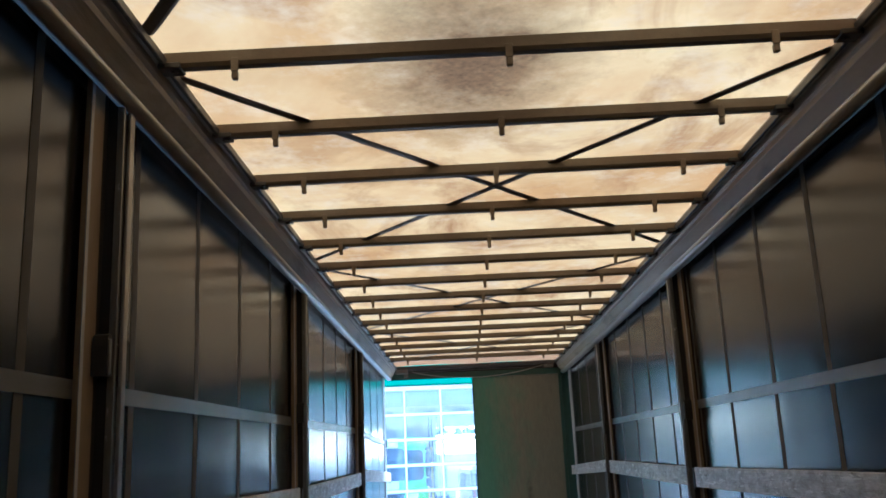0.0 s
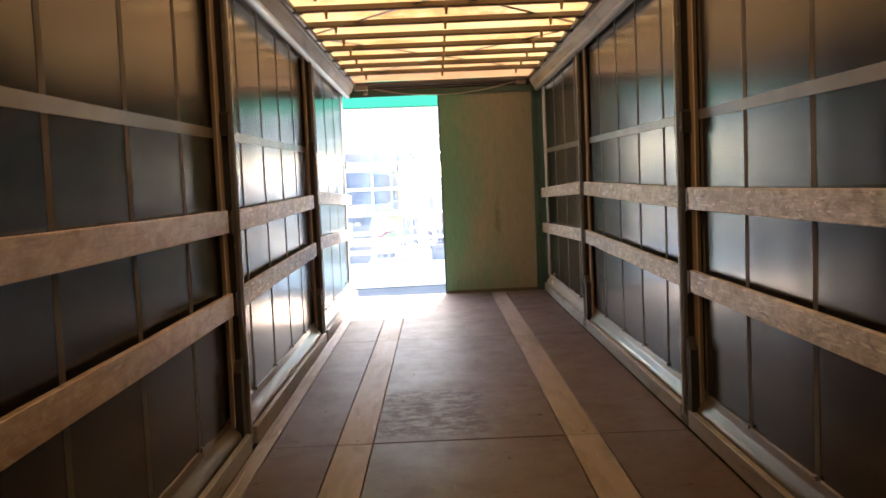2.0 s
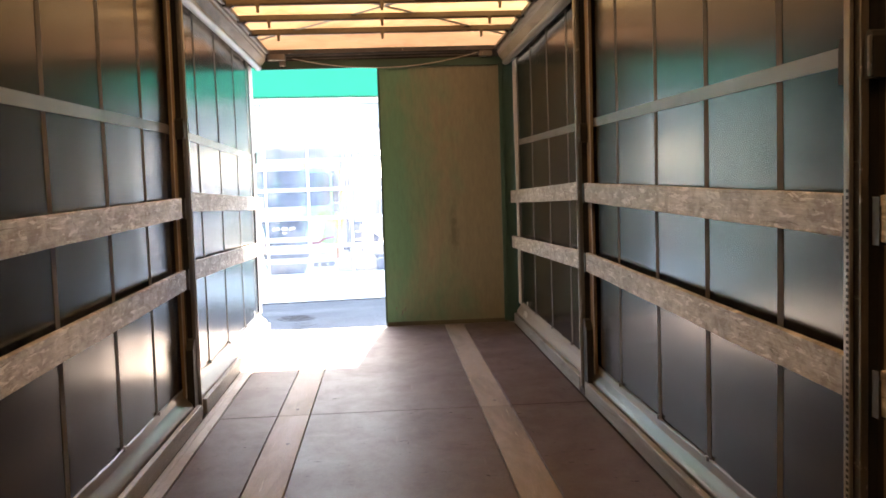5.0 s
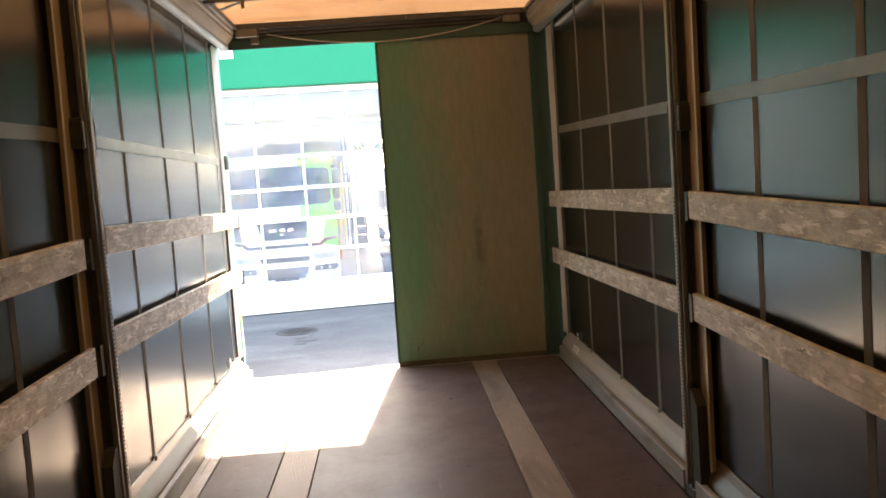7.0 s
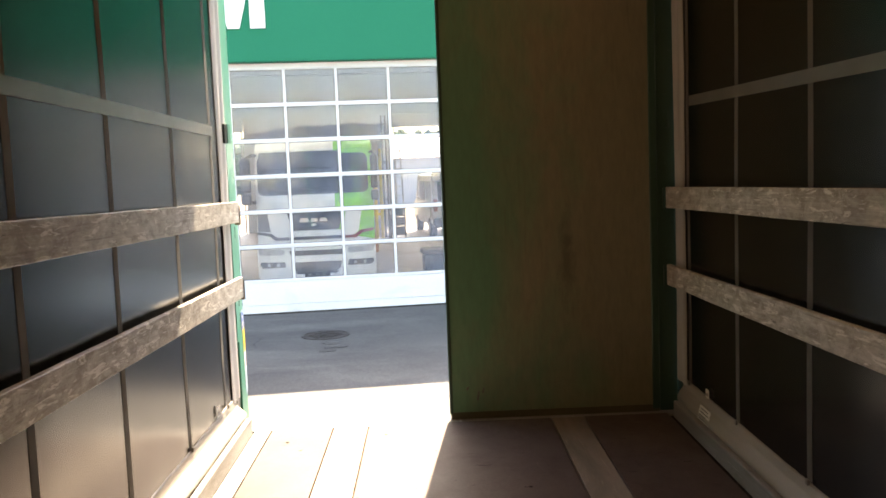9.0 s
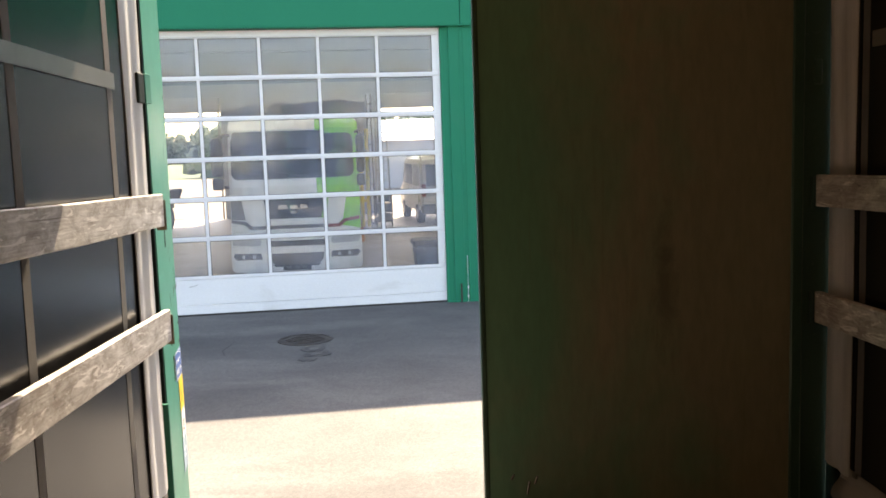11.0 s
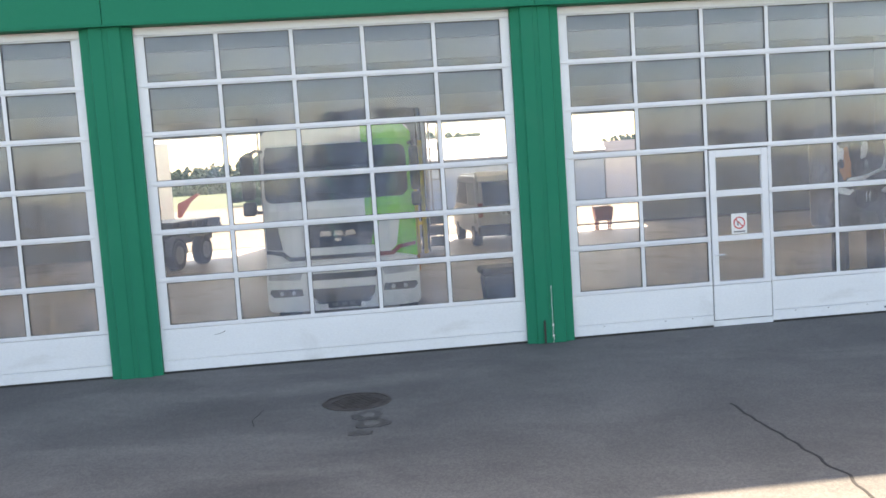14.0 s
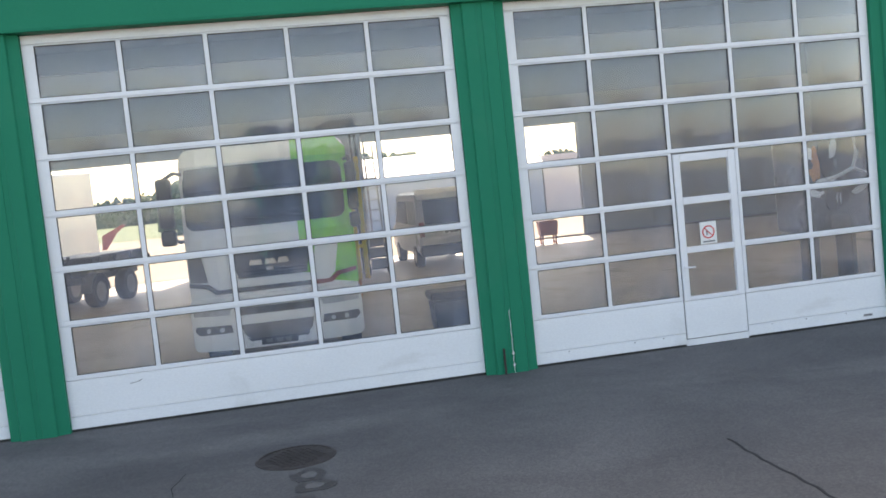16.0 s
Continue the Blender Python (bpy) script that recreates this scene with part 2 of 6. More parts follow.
def floor_material():
    """Phenolic plywood of the loading floor: dull purple-brown, polished by loads, with broad smears, a scraped zone, hair scratches and dark gouges."""
    m, n, l = nodes_of("floor_plywood")
    p = n["Principled BSDF"]
    own, far, tc = n.new("ShaderNodeObjectInfo"), n.new("ShaderNodeVectorMath"), n.new("ShaderNodeTexCoord")
    far.operation = "MULTIPLY_ADD"
    far.inputs[1].default_value = (31.0, 47.0, 0.0)
    l.new(own.outputs["Random"], far.inputs[0])
    l.new(tc.outputs["Object"], far.inputs[2])

    def way(scale):
        mp = n.new("ShaderNodeMapping")
        mp.inputs["Scale"].default_value = scale
        l.new(far.outputs[0], mp.inputs[0])
        return mp.outputs[0]

    def calc(op, a, b):
        q = n.new("ShaderNodeMath")
        q.operation = op
        for sock, v in zip(q.inputs, (a, b)):
            if isinstance(v, float):
                sock.default_value = v
            else:
                l.new(v, sock)
        return q.outputs[0]

    slow = noise_of(n, l, way((1.0, 0.7, 1)), 1.1, 4.0, 0.55, 0.1)
    wear = noise_of(n, l, way((1.6, 1.2, 1)), 2.4, 9.0, 0.74, 0.2)
    bars = noise_of(n, l, way((1.8, 2.2, 1)), 4.2, 10.0, 0.8, 0.2)
    gouge = noise_of(n, l, way((3.2, 12, 1)), 2.6, 5.0, 0.72, 0.8)
    score = noise_of(n, l, way((30, 1.0, 1)), 1.7, 4.0, 0.65, 0.5)
    cross = noise_of(n, l, way((2.6, 26, 1)), 1.9, 7.0, 0.78, 0.6)
    fine = noise_of(n, l, way((1, 1, 1)), 70.0, 3.0, 0.6)
    # two zones scraped by pallets: squarish, with ragged sides
    sep = n.new("ShaderNodeSeparateXYZ")
    l.new(tc.outputs["Object"], sep.inputs[0])
    zone = None
    for cx, cy, hx, hy in ((-0.22, 6.80, 0.33, 0.58), (0.02, 3.9, 0.40, 0.55)):
        dx = calc("DIVIDE", calc("ABSOLUTE", calc("SUBTRACT", sep.outputs["X"], cx), 0.0), hx)
        dy = calc("DIVIDE", calc("ABSOLUTE", calc("SUBTRACT", sep.outputs["Y"], cy), 0.0), hy)
        one = calc("MAXIMUM", dx, dy)
        zone = one if zone is None else calc("MINIMUM", zone, one)
    zone = calc("ADD", zone, calc("MULTIPLY", wear, 0.7))
    zone_mask = n.new("ShaderNodeMapRange")
    zone_mask.inputs[1].default_value, zone_mask.inputs[2].default_value, zone_mask.inputs[3].default_value, zone_mask.inputs[4].default_value = 1.18, 1.42, 0.7, 0.0
    l.new(zone, zone_mask.inputs[0])
    col = mix_of(n, l, ramp_of(n, l, slow, 0.3, 0.7), (0.092, 0.067, 0.062), (0.071, 0.052, 0.049))
    col = mix_of(n, l, ramp_of(n, l, wear, 0.52, 0.66, (0, 0, 0), (0.35, 0.35, 0.35)), col, (0.060, 0.044, 0.040))
    col = mix_of(n, l, ramp_of(n, l, bars, 0.58, 0.72, (0, 0, 0), (0.35, 0.35, 0.35)), col, (0.052, 0.038, 0.034))
    scraped = mix_of(n, l, ramp_of(n, l, bars, 0.44, 0.56), (0.100, 0.078, 0.070), (0.046, 0.035, 0.032))
    scraped = mix_of(n, l, ramp_of(n, l, cross, 0.60, 0.68), scraped, (0.26, 0.23, 0.21))
    col = mix_of(n, l, zone_mask.outputs[0], col, scraped)
    col = mix_of(n, l, ramp_of(n, l, cross, 0.66, 0.72, (0, 0, 0), (0.5, 0.5, 0.5)), col, (0.19, 0.155, 0.135))
    col = mix_of(n, l, ramp_of(n, l, score, 0.67, 0.73, (0, 0, 0), (0.5, 0.5, 0.5)), col, (0.19, 0.15, 0.13))
    cut = ramp_of(n, l, gouge, 0.655, 0.685)
    col = mix_of(n, l, cut, col, (0.022, 0.017, 0.015))
    col = mix_of(n, l, 0.35, col, ramp_of(n, l, fine, 0.3, 0.7, (0.65, 0.65, 0.65), (1.35, 1.35, 1.35)), "MULTIPLY")
    l.new(col, p.inputs["Base Color"])
    gloss = mix_of(n, l, ramp_of(n, l, wear, 0.40, 0.66), (0.41, 0.41, 0.41), (0.55, 0.55, 0.55))
    gloss = mix_of(n, l, zone_mask.outputs[0], gloss, mix_of(n, l, ramp_of(n, l, bars, 0.44, 0.56), (0.42, 0.42, 0.42), (0.72, 0.72, 0.72)))
    gloss = mix_of(n, l, cut, gloss, (0.85, 0.85, 0.85))
    l.new(gloss, p.inputs["Roughness"])
    p.inputs["Specular IOR Level"].default_value = 0.20
    b = n.new("ShaderNodeBump")
    b.inputs["Strength"].default_value, b.inputs["Distance"].default_value = 0.10, 0.006
    l.new(fine, b.inputs["Height"])
    l.new(b.outputs[0], p.inputs["Normal"])
    return m


def door_material():
    """Green painted plywood of the rear door, turning olive-brown towards its hinge side."""
    m, n, l = nodes_of("door_panel_paint")
    p = n["Principled BSDF"]
    vec = coords(n, l, (1, 1, 1))
    big = noise_of(n, l, coords(n, l, (1, 1, 0.4)), 1.1, 5.0, 0.6)
    fine = noise_of(n, l, coords(n, l, (1, 1, 0.25)), 40.0, 4.0, 0.6)
    col = mix_of(n, l, ramp_of(n, l, big, 0.3, 0.7), (0.104, 0.236, 0.156), (0.088, 0.208, 0.138))
    sep = n.new("ShaderNodeSeparateXYZ")
    l.new(vec, sep.inputs[0])
    zone_mask = n.new("ShaderNodeMath")
    zone_mask.operation = "MULTIPLY_ADD"
    zone_mask.inputs[1].default_value = 0.42
    l.new(sep.outputs["X"], zone_mask.inputs[0])
    l.new(noise_of(n, l, coords(n, l, (1, 1, 0.55)), 1.6, 6.0, 0.65, 0.6), zone_mask.inputs[2])
    col = mix_of(n, l, ramp_of(n, l, zone_mask.outputs[0], 0.52, 0.84), col, (0.205, 0.200, 0.146))
    col = mix_of(n, l, 0.25, col, ramp_of(n, l, fine, 0.3, 0.7, (0.6, 0.6, 0.6), (1.35, 1.35, 1.35)), "MULTIPLY")
    drip = noise_of(n, l, coords(n, l, (14, 1, 0.7)), 1.8, 4.0, 0.6)
    col = mix_of(n, l, ramp_of(n, l, drip, 0.60, 0.76, (0, 0, 0), (0.5, 0.5, 0.5)), col, (0.115, 0.122, 0.072))
    # a soft dark smear rubbed upright into the paint
    near = n.new("ShaderNodeVectorMath")
    near.operation = "DISTANCE"
    near.inputs[1].default_value = (0.64 * 5.0, 0.0, 0.88 * 0.9)
    l.new(coords(n, l, (5.0, 0.0, 0.9)), near.inputs[0])
    smear = n.new("ShaderNodeMath")
    smear.operation = "MULTIPLY_ADD"
    smear.inputs[1].default_value = 0.75
    l.new(noise_of(n, l, coords(n, l, (3.0, 1, 1.2)), 5.0, 6.0, 0.7, 0.4), smear.inputs[0])
    l.new(near.outputs["Value"], smear.inputs[2])
    col = mix_of(n, l, ramp_of(n, l, smear.outputs[0], 0.42, 0.66, (0.6, 0.6, 0.6), (0, 0, 0)), col, (0.066, 0.066, 0.046))
    l.new(col, p.inputs["Base Color"])
    p.inputs["Roughness"].default_value = 0.36
    b = n.new("ShaderNodeBump")
    b.inputs["Strength"].default_value, b.inputs["Distance"].default_value = 0.12, 0.008
    l.new(fine, b.inputs["Height"])
    l.new(b.outputs[0], p.inputs["Normal"])
    return m


def asphalt_material():
    """Old asphalt: stone speckle, pale dust tracks, dark oil and damp stains, rough relief."""
    m, n, l = nodes_of("asphalt")
    p = n["Principled BSDF"]
    vec = coords(n, l, (1, 1, 1))
    big = noise_of(n, l, vec, 0.35, 6.0, 0.6, 0.5)
    mid = noise_of(n, l, coords(n, l, (0.9, 1.1, 1)), 0.9, 6.0, 0.65, 0.8)
    col = mix_of(n, l, ramp_of(n, l, big, 0.35, 0.65), (0.060, 0.059, 0.059), (0.106, 0.102, 0.098))
    dust = noise_of(n, l, coords(n, l, (0.28, 1.0, 1)), 0.8, 5.0, 0.6, 0.3)
    col = mix_of(n, l, ramp_of(n, l, dust, 0.52, 0.75, (0, 0, 0), (0.6, 0.6, 0.6)), col, (0.160, 0.152, 0.143))
    col = mix_of(n, l, ramp_of(n, l, mid, 0.48, 0.70, (0, 0, 0), (0.42, 0.42, 0.42)), col, (0.045, 0.042, 0.042))
    grit = n.new("ShaderNodeTexVoronoi")
    grit.inputs["Scale"].default_value = 55.0
    l.new(vec, grit.inputs["Vector"])
    bw = n.new("ShaderNodeRGBToBW")
    l.new(grit.outputs["Color"], bw.inputs[0])
    speck = ramp_of(n, l, bw.outputs[0], 0.25, 0.85, (0.45, 0.45, 0.45), (1.75, 1.7, 1.62))
    col = mix_of(n, l, 0.28, col, speck, "MULTIPLY")
    fine = noise_of(n, l, vec, 160.0, 3.0, 0.7)
    col = mix_of(n, l, 0.6, col, ramp_of(n, l, fine, 0.3, 0.7, (0.6, 0.6, 0.6), (1.4, 1.4, 1.4)), "MULTIPLY")
    l.new(col, p.inputs["Base Color"])
    p.inputs["Roughness"].default_value = 0.85
    b = n.new("ShaderNodeBump")
    b.inputs["Strength"].default_value, b.inputs["Distance"].default_value = 0.5, 0.006
    l.new(bw.outputs[0], b.inputs["Height"])
    l.new(b.outputs[0], p.inputs["Normal"])
    return m


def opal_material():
    """Opal plastic sheet of the unseen strips added in the hall ceiling to brighten it."""
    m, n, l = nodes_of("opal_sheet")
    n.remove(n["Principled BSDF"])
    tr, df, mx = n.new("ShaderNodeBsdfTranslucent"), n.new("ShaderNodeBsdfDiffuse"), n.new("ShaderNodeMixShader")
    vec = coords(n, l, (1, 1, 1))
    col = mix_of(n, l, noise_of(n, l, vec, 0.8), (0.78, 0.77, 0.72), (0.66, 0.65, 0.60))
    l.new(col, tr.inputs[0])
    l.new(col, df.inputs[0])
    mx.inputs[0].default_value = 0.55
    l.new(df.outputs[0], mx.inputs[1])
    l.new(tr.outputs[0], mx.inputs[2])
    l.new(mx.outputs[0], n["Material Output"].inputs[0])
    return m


M = {
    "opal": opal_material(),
    "tarp": tarp_material(),
    "curtain": surf("dark_curtain", (0.0085, 0.0083, 0.0083), (0.0060, 0.0060, 0.0062), 1.4, rough=0.5, bump=0.03, bump_scale=140, spec=0.0, rough_vary=0.05, coat=1.0, coat_rough=0.21, coat_ior=1.52),
    "strap": surf("strap_webbing", (0.085, 0.078, 0.070), (0.065, 0.060, 0.055), 6, rough=0.75, bump=0.2, bump_scale=300),
    "belt": surf("grey_belt", (0.125, 0.120, 0.112), (0.09, 0.086, 0.08), 5, rough=0.35, coat=0.5, coat_rough=0.25, bump=0.2, bump_scale=260),
    "edge": surf("pale_curtain_edge", (0.47, 0.465, 0.455), (0.34, 0.335, 0.325), 5, (1, 3, 0.25), 0.5, bump=0.1, stain=(0.25, 0.23, 0.2)),
    "beige": surf("beige_strip", (0.26, 0.185, 0.115), (0.19, 0.13, 0.08), 5, (1, 1, 0.3), 0.45, bump=0.1),
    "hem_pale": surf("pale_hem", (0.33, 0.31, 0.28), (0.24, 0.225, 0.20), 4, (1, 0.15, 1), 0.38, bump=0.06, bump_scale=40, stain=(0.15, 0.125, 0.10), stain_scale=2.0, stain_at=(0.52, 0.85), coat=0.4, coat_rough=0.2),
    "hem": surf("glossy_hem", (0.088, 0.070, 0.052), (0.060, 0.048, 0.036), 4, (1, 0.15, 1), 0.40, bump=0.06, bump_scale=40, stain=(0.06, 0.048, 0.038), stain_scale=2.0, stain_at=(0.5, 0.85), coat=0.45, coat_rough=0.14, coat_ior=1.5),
    "track": surf("curtain_track", (0.46, 0.44, 0.41), (0.33, 0.315, 0.295), 3, (2, 0.3, 2), 0.36, metal=0.6, bump=0.1, bump_scale=90, stain=(0.12, 0.10, 0.08), stain_scale=2.5),
    "alu_stain": surf("stained_rail", (0.36, 0.29, 0.20), (0.20, 0.16, 0.115), 3, (2, 0.3, 2), 0.5, metal=0.2, bump=0.12, bump_scale=90, stain=(0.09, 0.07, 0.05), stain_scale=2.5, stain_at=(0.5, 0.7)),
    "timber": timber_material("weathered_timber", 0.8, ((0.165, 0.142, 0.117), (0.300, 0.268, 0.228)), ((0.42, 0.410, 0.385), (0.66, 0.648, 0.615))),
    "timber_brown": timber_material("brown_timber", 0.15, ((0.200, 0.145, 0.095), (0.310, 0.235, 0.160)), ((0.37, 0.295, 0.215), (0.47, 0.390, 0.300))),
    "sill": surf("worn_sill", (0.25, 0.245, 0.235), (0.18, 0.17, 0.16), 4, (1, 0.4, 3), 0.5, metal=0.3, bump=0.3, bump_scale=70,
                 stain=(0.10, 0.085, 0.07), stain_scale=4, scratch=(0.42, 0.41, 0.40), vary=0.1),
    "steel": surf("dark_steel", (0.075, 0.072, 0.07), (0.05, 0.047, 0.044), 5, rough=0.42, metal=0.55, bump=0.15, scratch=(0.22, 0.2, 0.18)),
    "steel_pale": surf("rubbed_steel", (0.20, 0.19, 0.175), (0.13, 0.12, 0.11), 6, (1, 1, 0.3), 0.38, metal=0.7, bump=0.15, scratch=(0.4, 0.38, 0.35)),
    "flange": surf("rubbed_flange", (0.36, 0.34, 0.31), (0.26, 0.24, 0.22), 6, (1, 1, 0.3), 0.36, metal=0.6, bump=0.1, stain=(0.12, 0.10, 0.08), stain_scale=3),
    "black": surf("black_void", (0.012, 0.012, 0.012), rough=0.7),
    "alu": surf("aluminium_rail", (0.40, 0.345, 0.29), (0.30, 0.255, 0.21), 3, (2, 0.3, 2), 0.45, metal=0.25, bump=0.12, bump_scale=90,
                stain=(0.16, 0.125, 0.085), stain_scale=2.5, stain_at=(0.55, 0.8)),
    "bow": surf("roof_bow_steel", (0.19, 0.15, 0.10), (0.13, 0.10, 0.07), 4, rough=0.5, metal=0.4, bump=0.15, stain=(0.07, 0.045, 0.03)),
    "ply": floor_material(),
    "strip": surf("floor_strip", (0.235, 0.192, 0.158), (0.180, 0.146, 0.118), 2.2, (2, 0.4, 1), 0.55, bump=0.3, bump_scale=60,
                  stain=(0.11, 0.085, 0.065), stain_scale=3, stain_at=(0.48, 0.72), scratch=(0.34, 0.29, 0.24), vary=0.08),
    "subfloor": surf("subfloor", (0.035, 0.028, 0.022), rough=0.9),
    "door_inner": door_material(),
    "scrape": surf("paint_scrape", (0.090, 0.085, 0.055), rough=0.6),
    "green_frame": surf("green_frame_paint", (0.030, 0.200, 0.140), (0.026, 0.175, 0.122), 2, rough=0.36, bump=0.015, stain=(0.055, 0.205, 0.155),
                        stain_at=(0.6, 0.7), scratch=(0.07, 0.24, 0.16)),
    # channel green with its shade in the colour; the dark latch block shares it
    "green_black": surf("blackish_green_shade", (0.009, 0.018, 0.015), (0.007, 0.013, 0.011), 3, rough=0.6, bump=0.1, spec=0.2),
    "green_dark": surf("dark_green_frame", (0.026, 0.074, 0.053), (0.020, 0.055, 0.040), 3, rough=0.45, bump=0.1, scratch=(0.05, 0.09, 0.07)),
    "green_wall": surf("green_cladding", (0.002, 0.182, 0.104), (0.002, 0.168, 0.096), 0.7, spec=0.08, rough=0.5, bump=0.04, stain=(0.012, 0.185, 0.108), stain_scale=0.9),
    "white_frame": surf("white_aluminium", (0.70, 0.71, 0.73), (0.63, 0.64, 0.66), 2, rough=0.35, bump=0.03, stain=(0.55, 0.55, 0.54), stain_scale=2.5, stain_at=(0.62, 0.85)),
    "white_panel": surf("white_door_panel", (0.72, 0.735, 0.755), (0.65, 0.665, 0.685), 1.1, (0.5, 1, 1), 0.4, bump=0.05, stain=(0.50, 0.50, 0.49), stain_scale=1.6, stain_at=(0.6, 0.85)),
    "seal": surf("black_seal", (0.02, 0.02, 0.02), rough=0.6),
    "asphalt": asphalt_material(),
    "iron": surf("cast_iron", (0.052, 0.043, 0.040), (0.038, 0.032, 0.030), 8, rough=0.6, metal=0.5, bump=0.4),
    "stone_fill": surf("pale_asphalt_fill", (0.115, 0.110, 0.105), rough=0.9, bump=0.4, bump_scale=80),
    "crack": surf("tar_crack", (0.016, 0.016, 0.017), rough=0.9),
    "patch": surf("asphalt_patch", (0.036, 0.034, 0.034), rough=0.6, bump=0.4, bump_scale=60),
    "concrete": surf("hall_concrete", (0.44, 0.388, 0.335), (0.355, 0.312, 0.27), 0.6, rough=0.55, bump=0.1, stain=(0.16, 0.13, 0.10), stain_scale=0.7),
    "hall_wall": surf("hall_wall_paint", (0.37, 0.405, 0.45), (0.325, 0.355, 0.395), 0.5, rough=0.8, bump=0.05, stain=(0.32, 0.315, 0.30)),
    "hall_roof": surf("hall_ceiling", (0.155, 0.19, 0.25), (0.125, 0.155, 0.205), 0.5, rough=0.8),
    "grass": surf("grass", (0.052, 0.090, 0.030), (0.075, 0.095, 0.036), 0.05, rough=0.9, bump=0.3, bump_scale=6),
    "yard": surf("pale_yard", (0.20, 0.163, 0.122), (0.17, 0.138, 0.102), 0.15, rough=0.85, bump=0.2, bump_scale=20),
    "leaf": surf("far_leaves", (0.060, 0.100, 0.055), (0.045, 0.080, 0.048), 0.3, rough=0.9, bump=0.3, bump_scale=4),
    "cream": surf("cream_cladding", (0.86, 0.80, 0.64), (0.82, 0.76, 0.60), 0.4, rough=0.6, bump=0.05),
    "grey_roof": surf("grey_roofing", (0.20, 0.20, 0.21), rough=0.7, scale=0.5),
    "cab_white": surf("cab_white_paint", (0.84, 0.83, 0.81), (0.78, 0.77, 0.75), 1, rough=0.28, coat=0.5, stain=(0.58, 0.55, 0.50), stain_scale=1.5, stain_at=(0.6, 0.85)),
    "cab_lime": surf("cab_lime_green", (0.18, 0.62, 0.05), (0.14, 0.54, 0.04), 1, rough=0.28, coat=0.5),
    "yellow": surf("yellow_paint", (0.75, 0.50, 0.04), (0.62, 0.38, 0.03), 2, rough=0.4),
    "dark_plastic": surf("dark_plastic", (0.028, 0.028, 0.030), (0.02, 0.02, 0.022), 4, rough=0.45, bump=0.08),
    "bin_plastic": surf("bin_plastic", (0.045, 0.042, 0.040), (0.03, 0.028, 0.027), 4, rough=0.5, bump=0.08),
    # mesh browned in colour for the ground reflected in the intake
    "browned_intake_mesh": surf("browned_intake_mesh", (0.105, 0.088, 0.072), (0.08, 0.066, 0.054), 6, rough=0.6, bump=0.3, bump_scale=90),
    "dark_glass": surf("dark_window", (0.020, 0.024, 0.028), rough=0.06, rough_vary=0.02),
    "lamp_glass": surf("headlamp_glass", (0.55, 0.56, 0.57), (0.3, 0.3, 0.31), 6, rough=0.12),
    "chrome": surf("chrome", (0.65, 0.65, 0.65), rough=0.15, metal=1.0),
    "rubber": surf("tyre_rubber", (0.022, 0.022, 0.022), rough=0.8, bump=0.3),
    "van_dark": surf("dark_grey_paint", (0.075, 0.074, 0.074), (0.05, 0.05, 0.05), 3, rough=0.45, bump=0.1, stain=(0.14, 0.13, 0.12), stain_scale=3),
    "van_grey": surf("van_grey_paint", (0.52, 0.51, 0.49), (0.44, 0.43, 0.41), 1, rough=0.3, coat=0.5),
    "orange": surf("orange_paint", (0.55, 0.20, 0.04), rough=0.45),
    "mottled": surf("mottled_grey_paint", (0.08, 0.08, 0.078), (0.025, 0.025, 0.025), 3.5, rough=0.3, stain=(0.26, 0.26, 0.25), stain_scale=4),
    "dull_red": surf("dull_red_paint", (0.30, 0.055, 0.035), (0.22, 0.04, 0.025), 2, rough=0.5),
    "pale_roof": surf("pale_sheet_roof", (0.84, 0.84, 0.82), (0.78, 0.78, 0.76), 0.3, rough=0.5),
    "pink_wall": surf("pink_render", (0.64, 0.56, 0.53), (0.58, 0.51, 0.48), 0.4, rough=0.8),
    "paper": surf("sticker_white", (0.75, 0.75, 0.73), (0.66, 0.66, 0.64), 8, rough=0.5),
    "blue_sticker": surf("sticker_blue", (0.035, 0.10, 0.32), (0.03, 0.085, 0.27), 8, rough=0.4),
    "yellow_sticker": surf("sticker_yellow", (0.78, 0.52, 0.03), (0.70, 0.45, 0.03), 8, rough=0.4),
    "grey_sticker": surf("sticker_faded", (0.28, 0.36, 0.44), (0.24, 0.34, 0.38), 8, rough=0.5),
    "red_mark": surf("sticker_red", (0.62, 0.05, 0.05), rough=0.5),
    "grey_mark": surf("sticker_print", (0.16, 0.16, 0.17), rough=0.6),
    "cord": surf("pale_cord", (0.50, 0.46, 0.40), rough=0.7),
    "sign_white": surf("sign_white", (0.82, 0.83, 0.83), (0.77, 0.78, 0.78), 2, rough=0.45),
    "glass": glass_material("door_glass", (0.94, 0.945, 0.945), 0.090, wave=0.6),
}


# ---- building helpers ----
def bm_box(bm, lo, hi, bevel=0.0, seg=1):
    """Adds a box from its two corners, with bevelled edges."""
    made = bmesh.ops.create_cube(bm, size=1.0)["verts"]
    for v in made:
        for i in range(3):
            v.co[i] = lo[i] + (v.co[i] + 0.5) * (hi[i] - lo[i])
    if bevel:
        edges = list({e for v in made for e in v.link_edges})
        bmesh.ops.bevel(bm, geom=edges, offset=bevel, segments=seg, affect="EDGES", profile=0.5)
    return bm


def box(lo, hi, bevel=0.0, seg=1):
    return bm_box(bmesh.new(), lo, hi, bevel, seg)


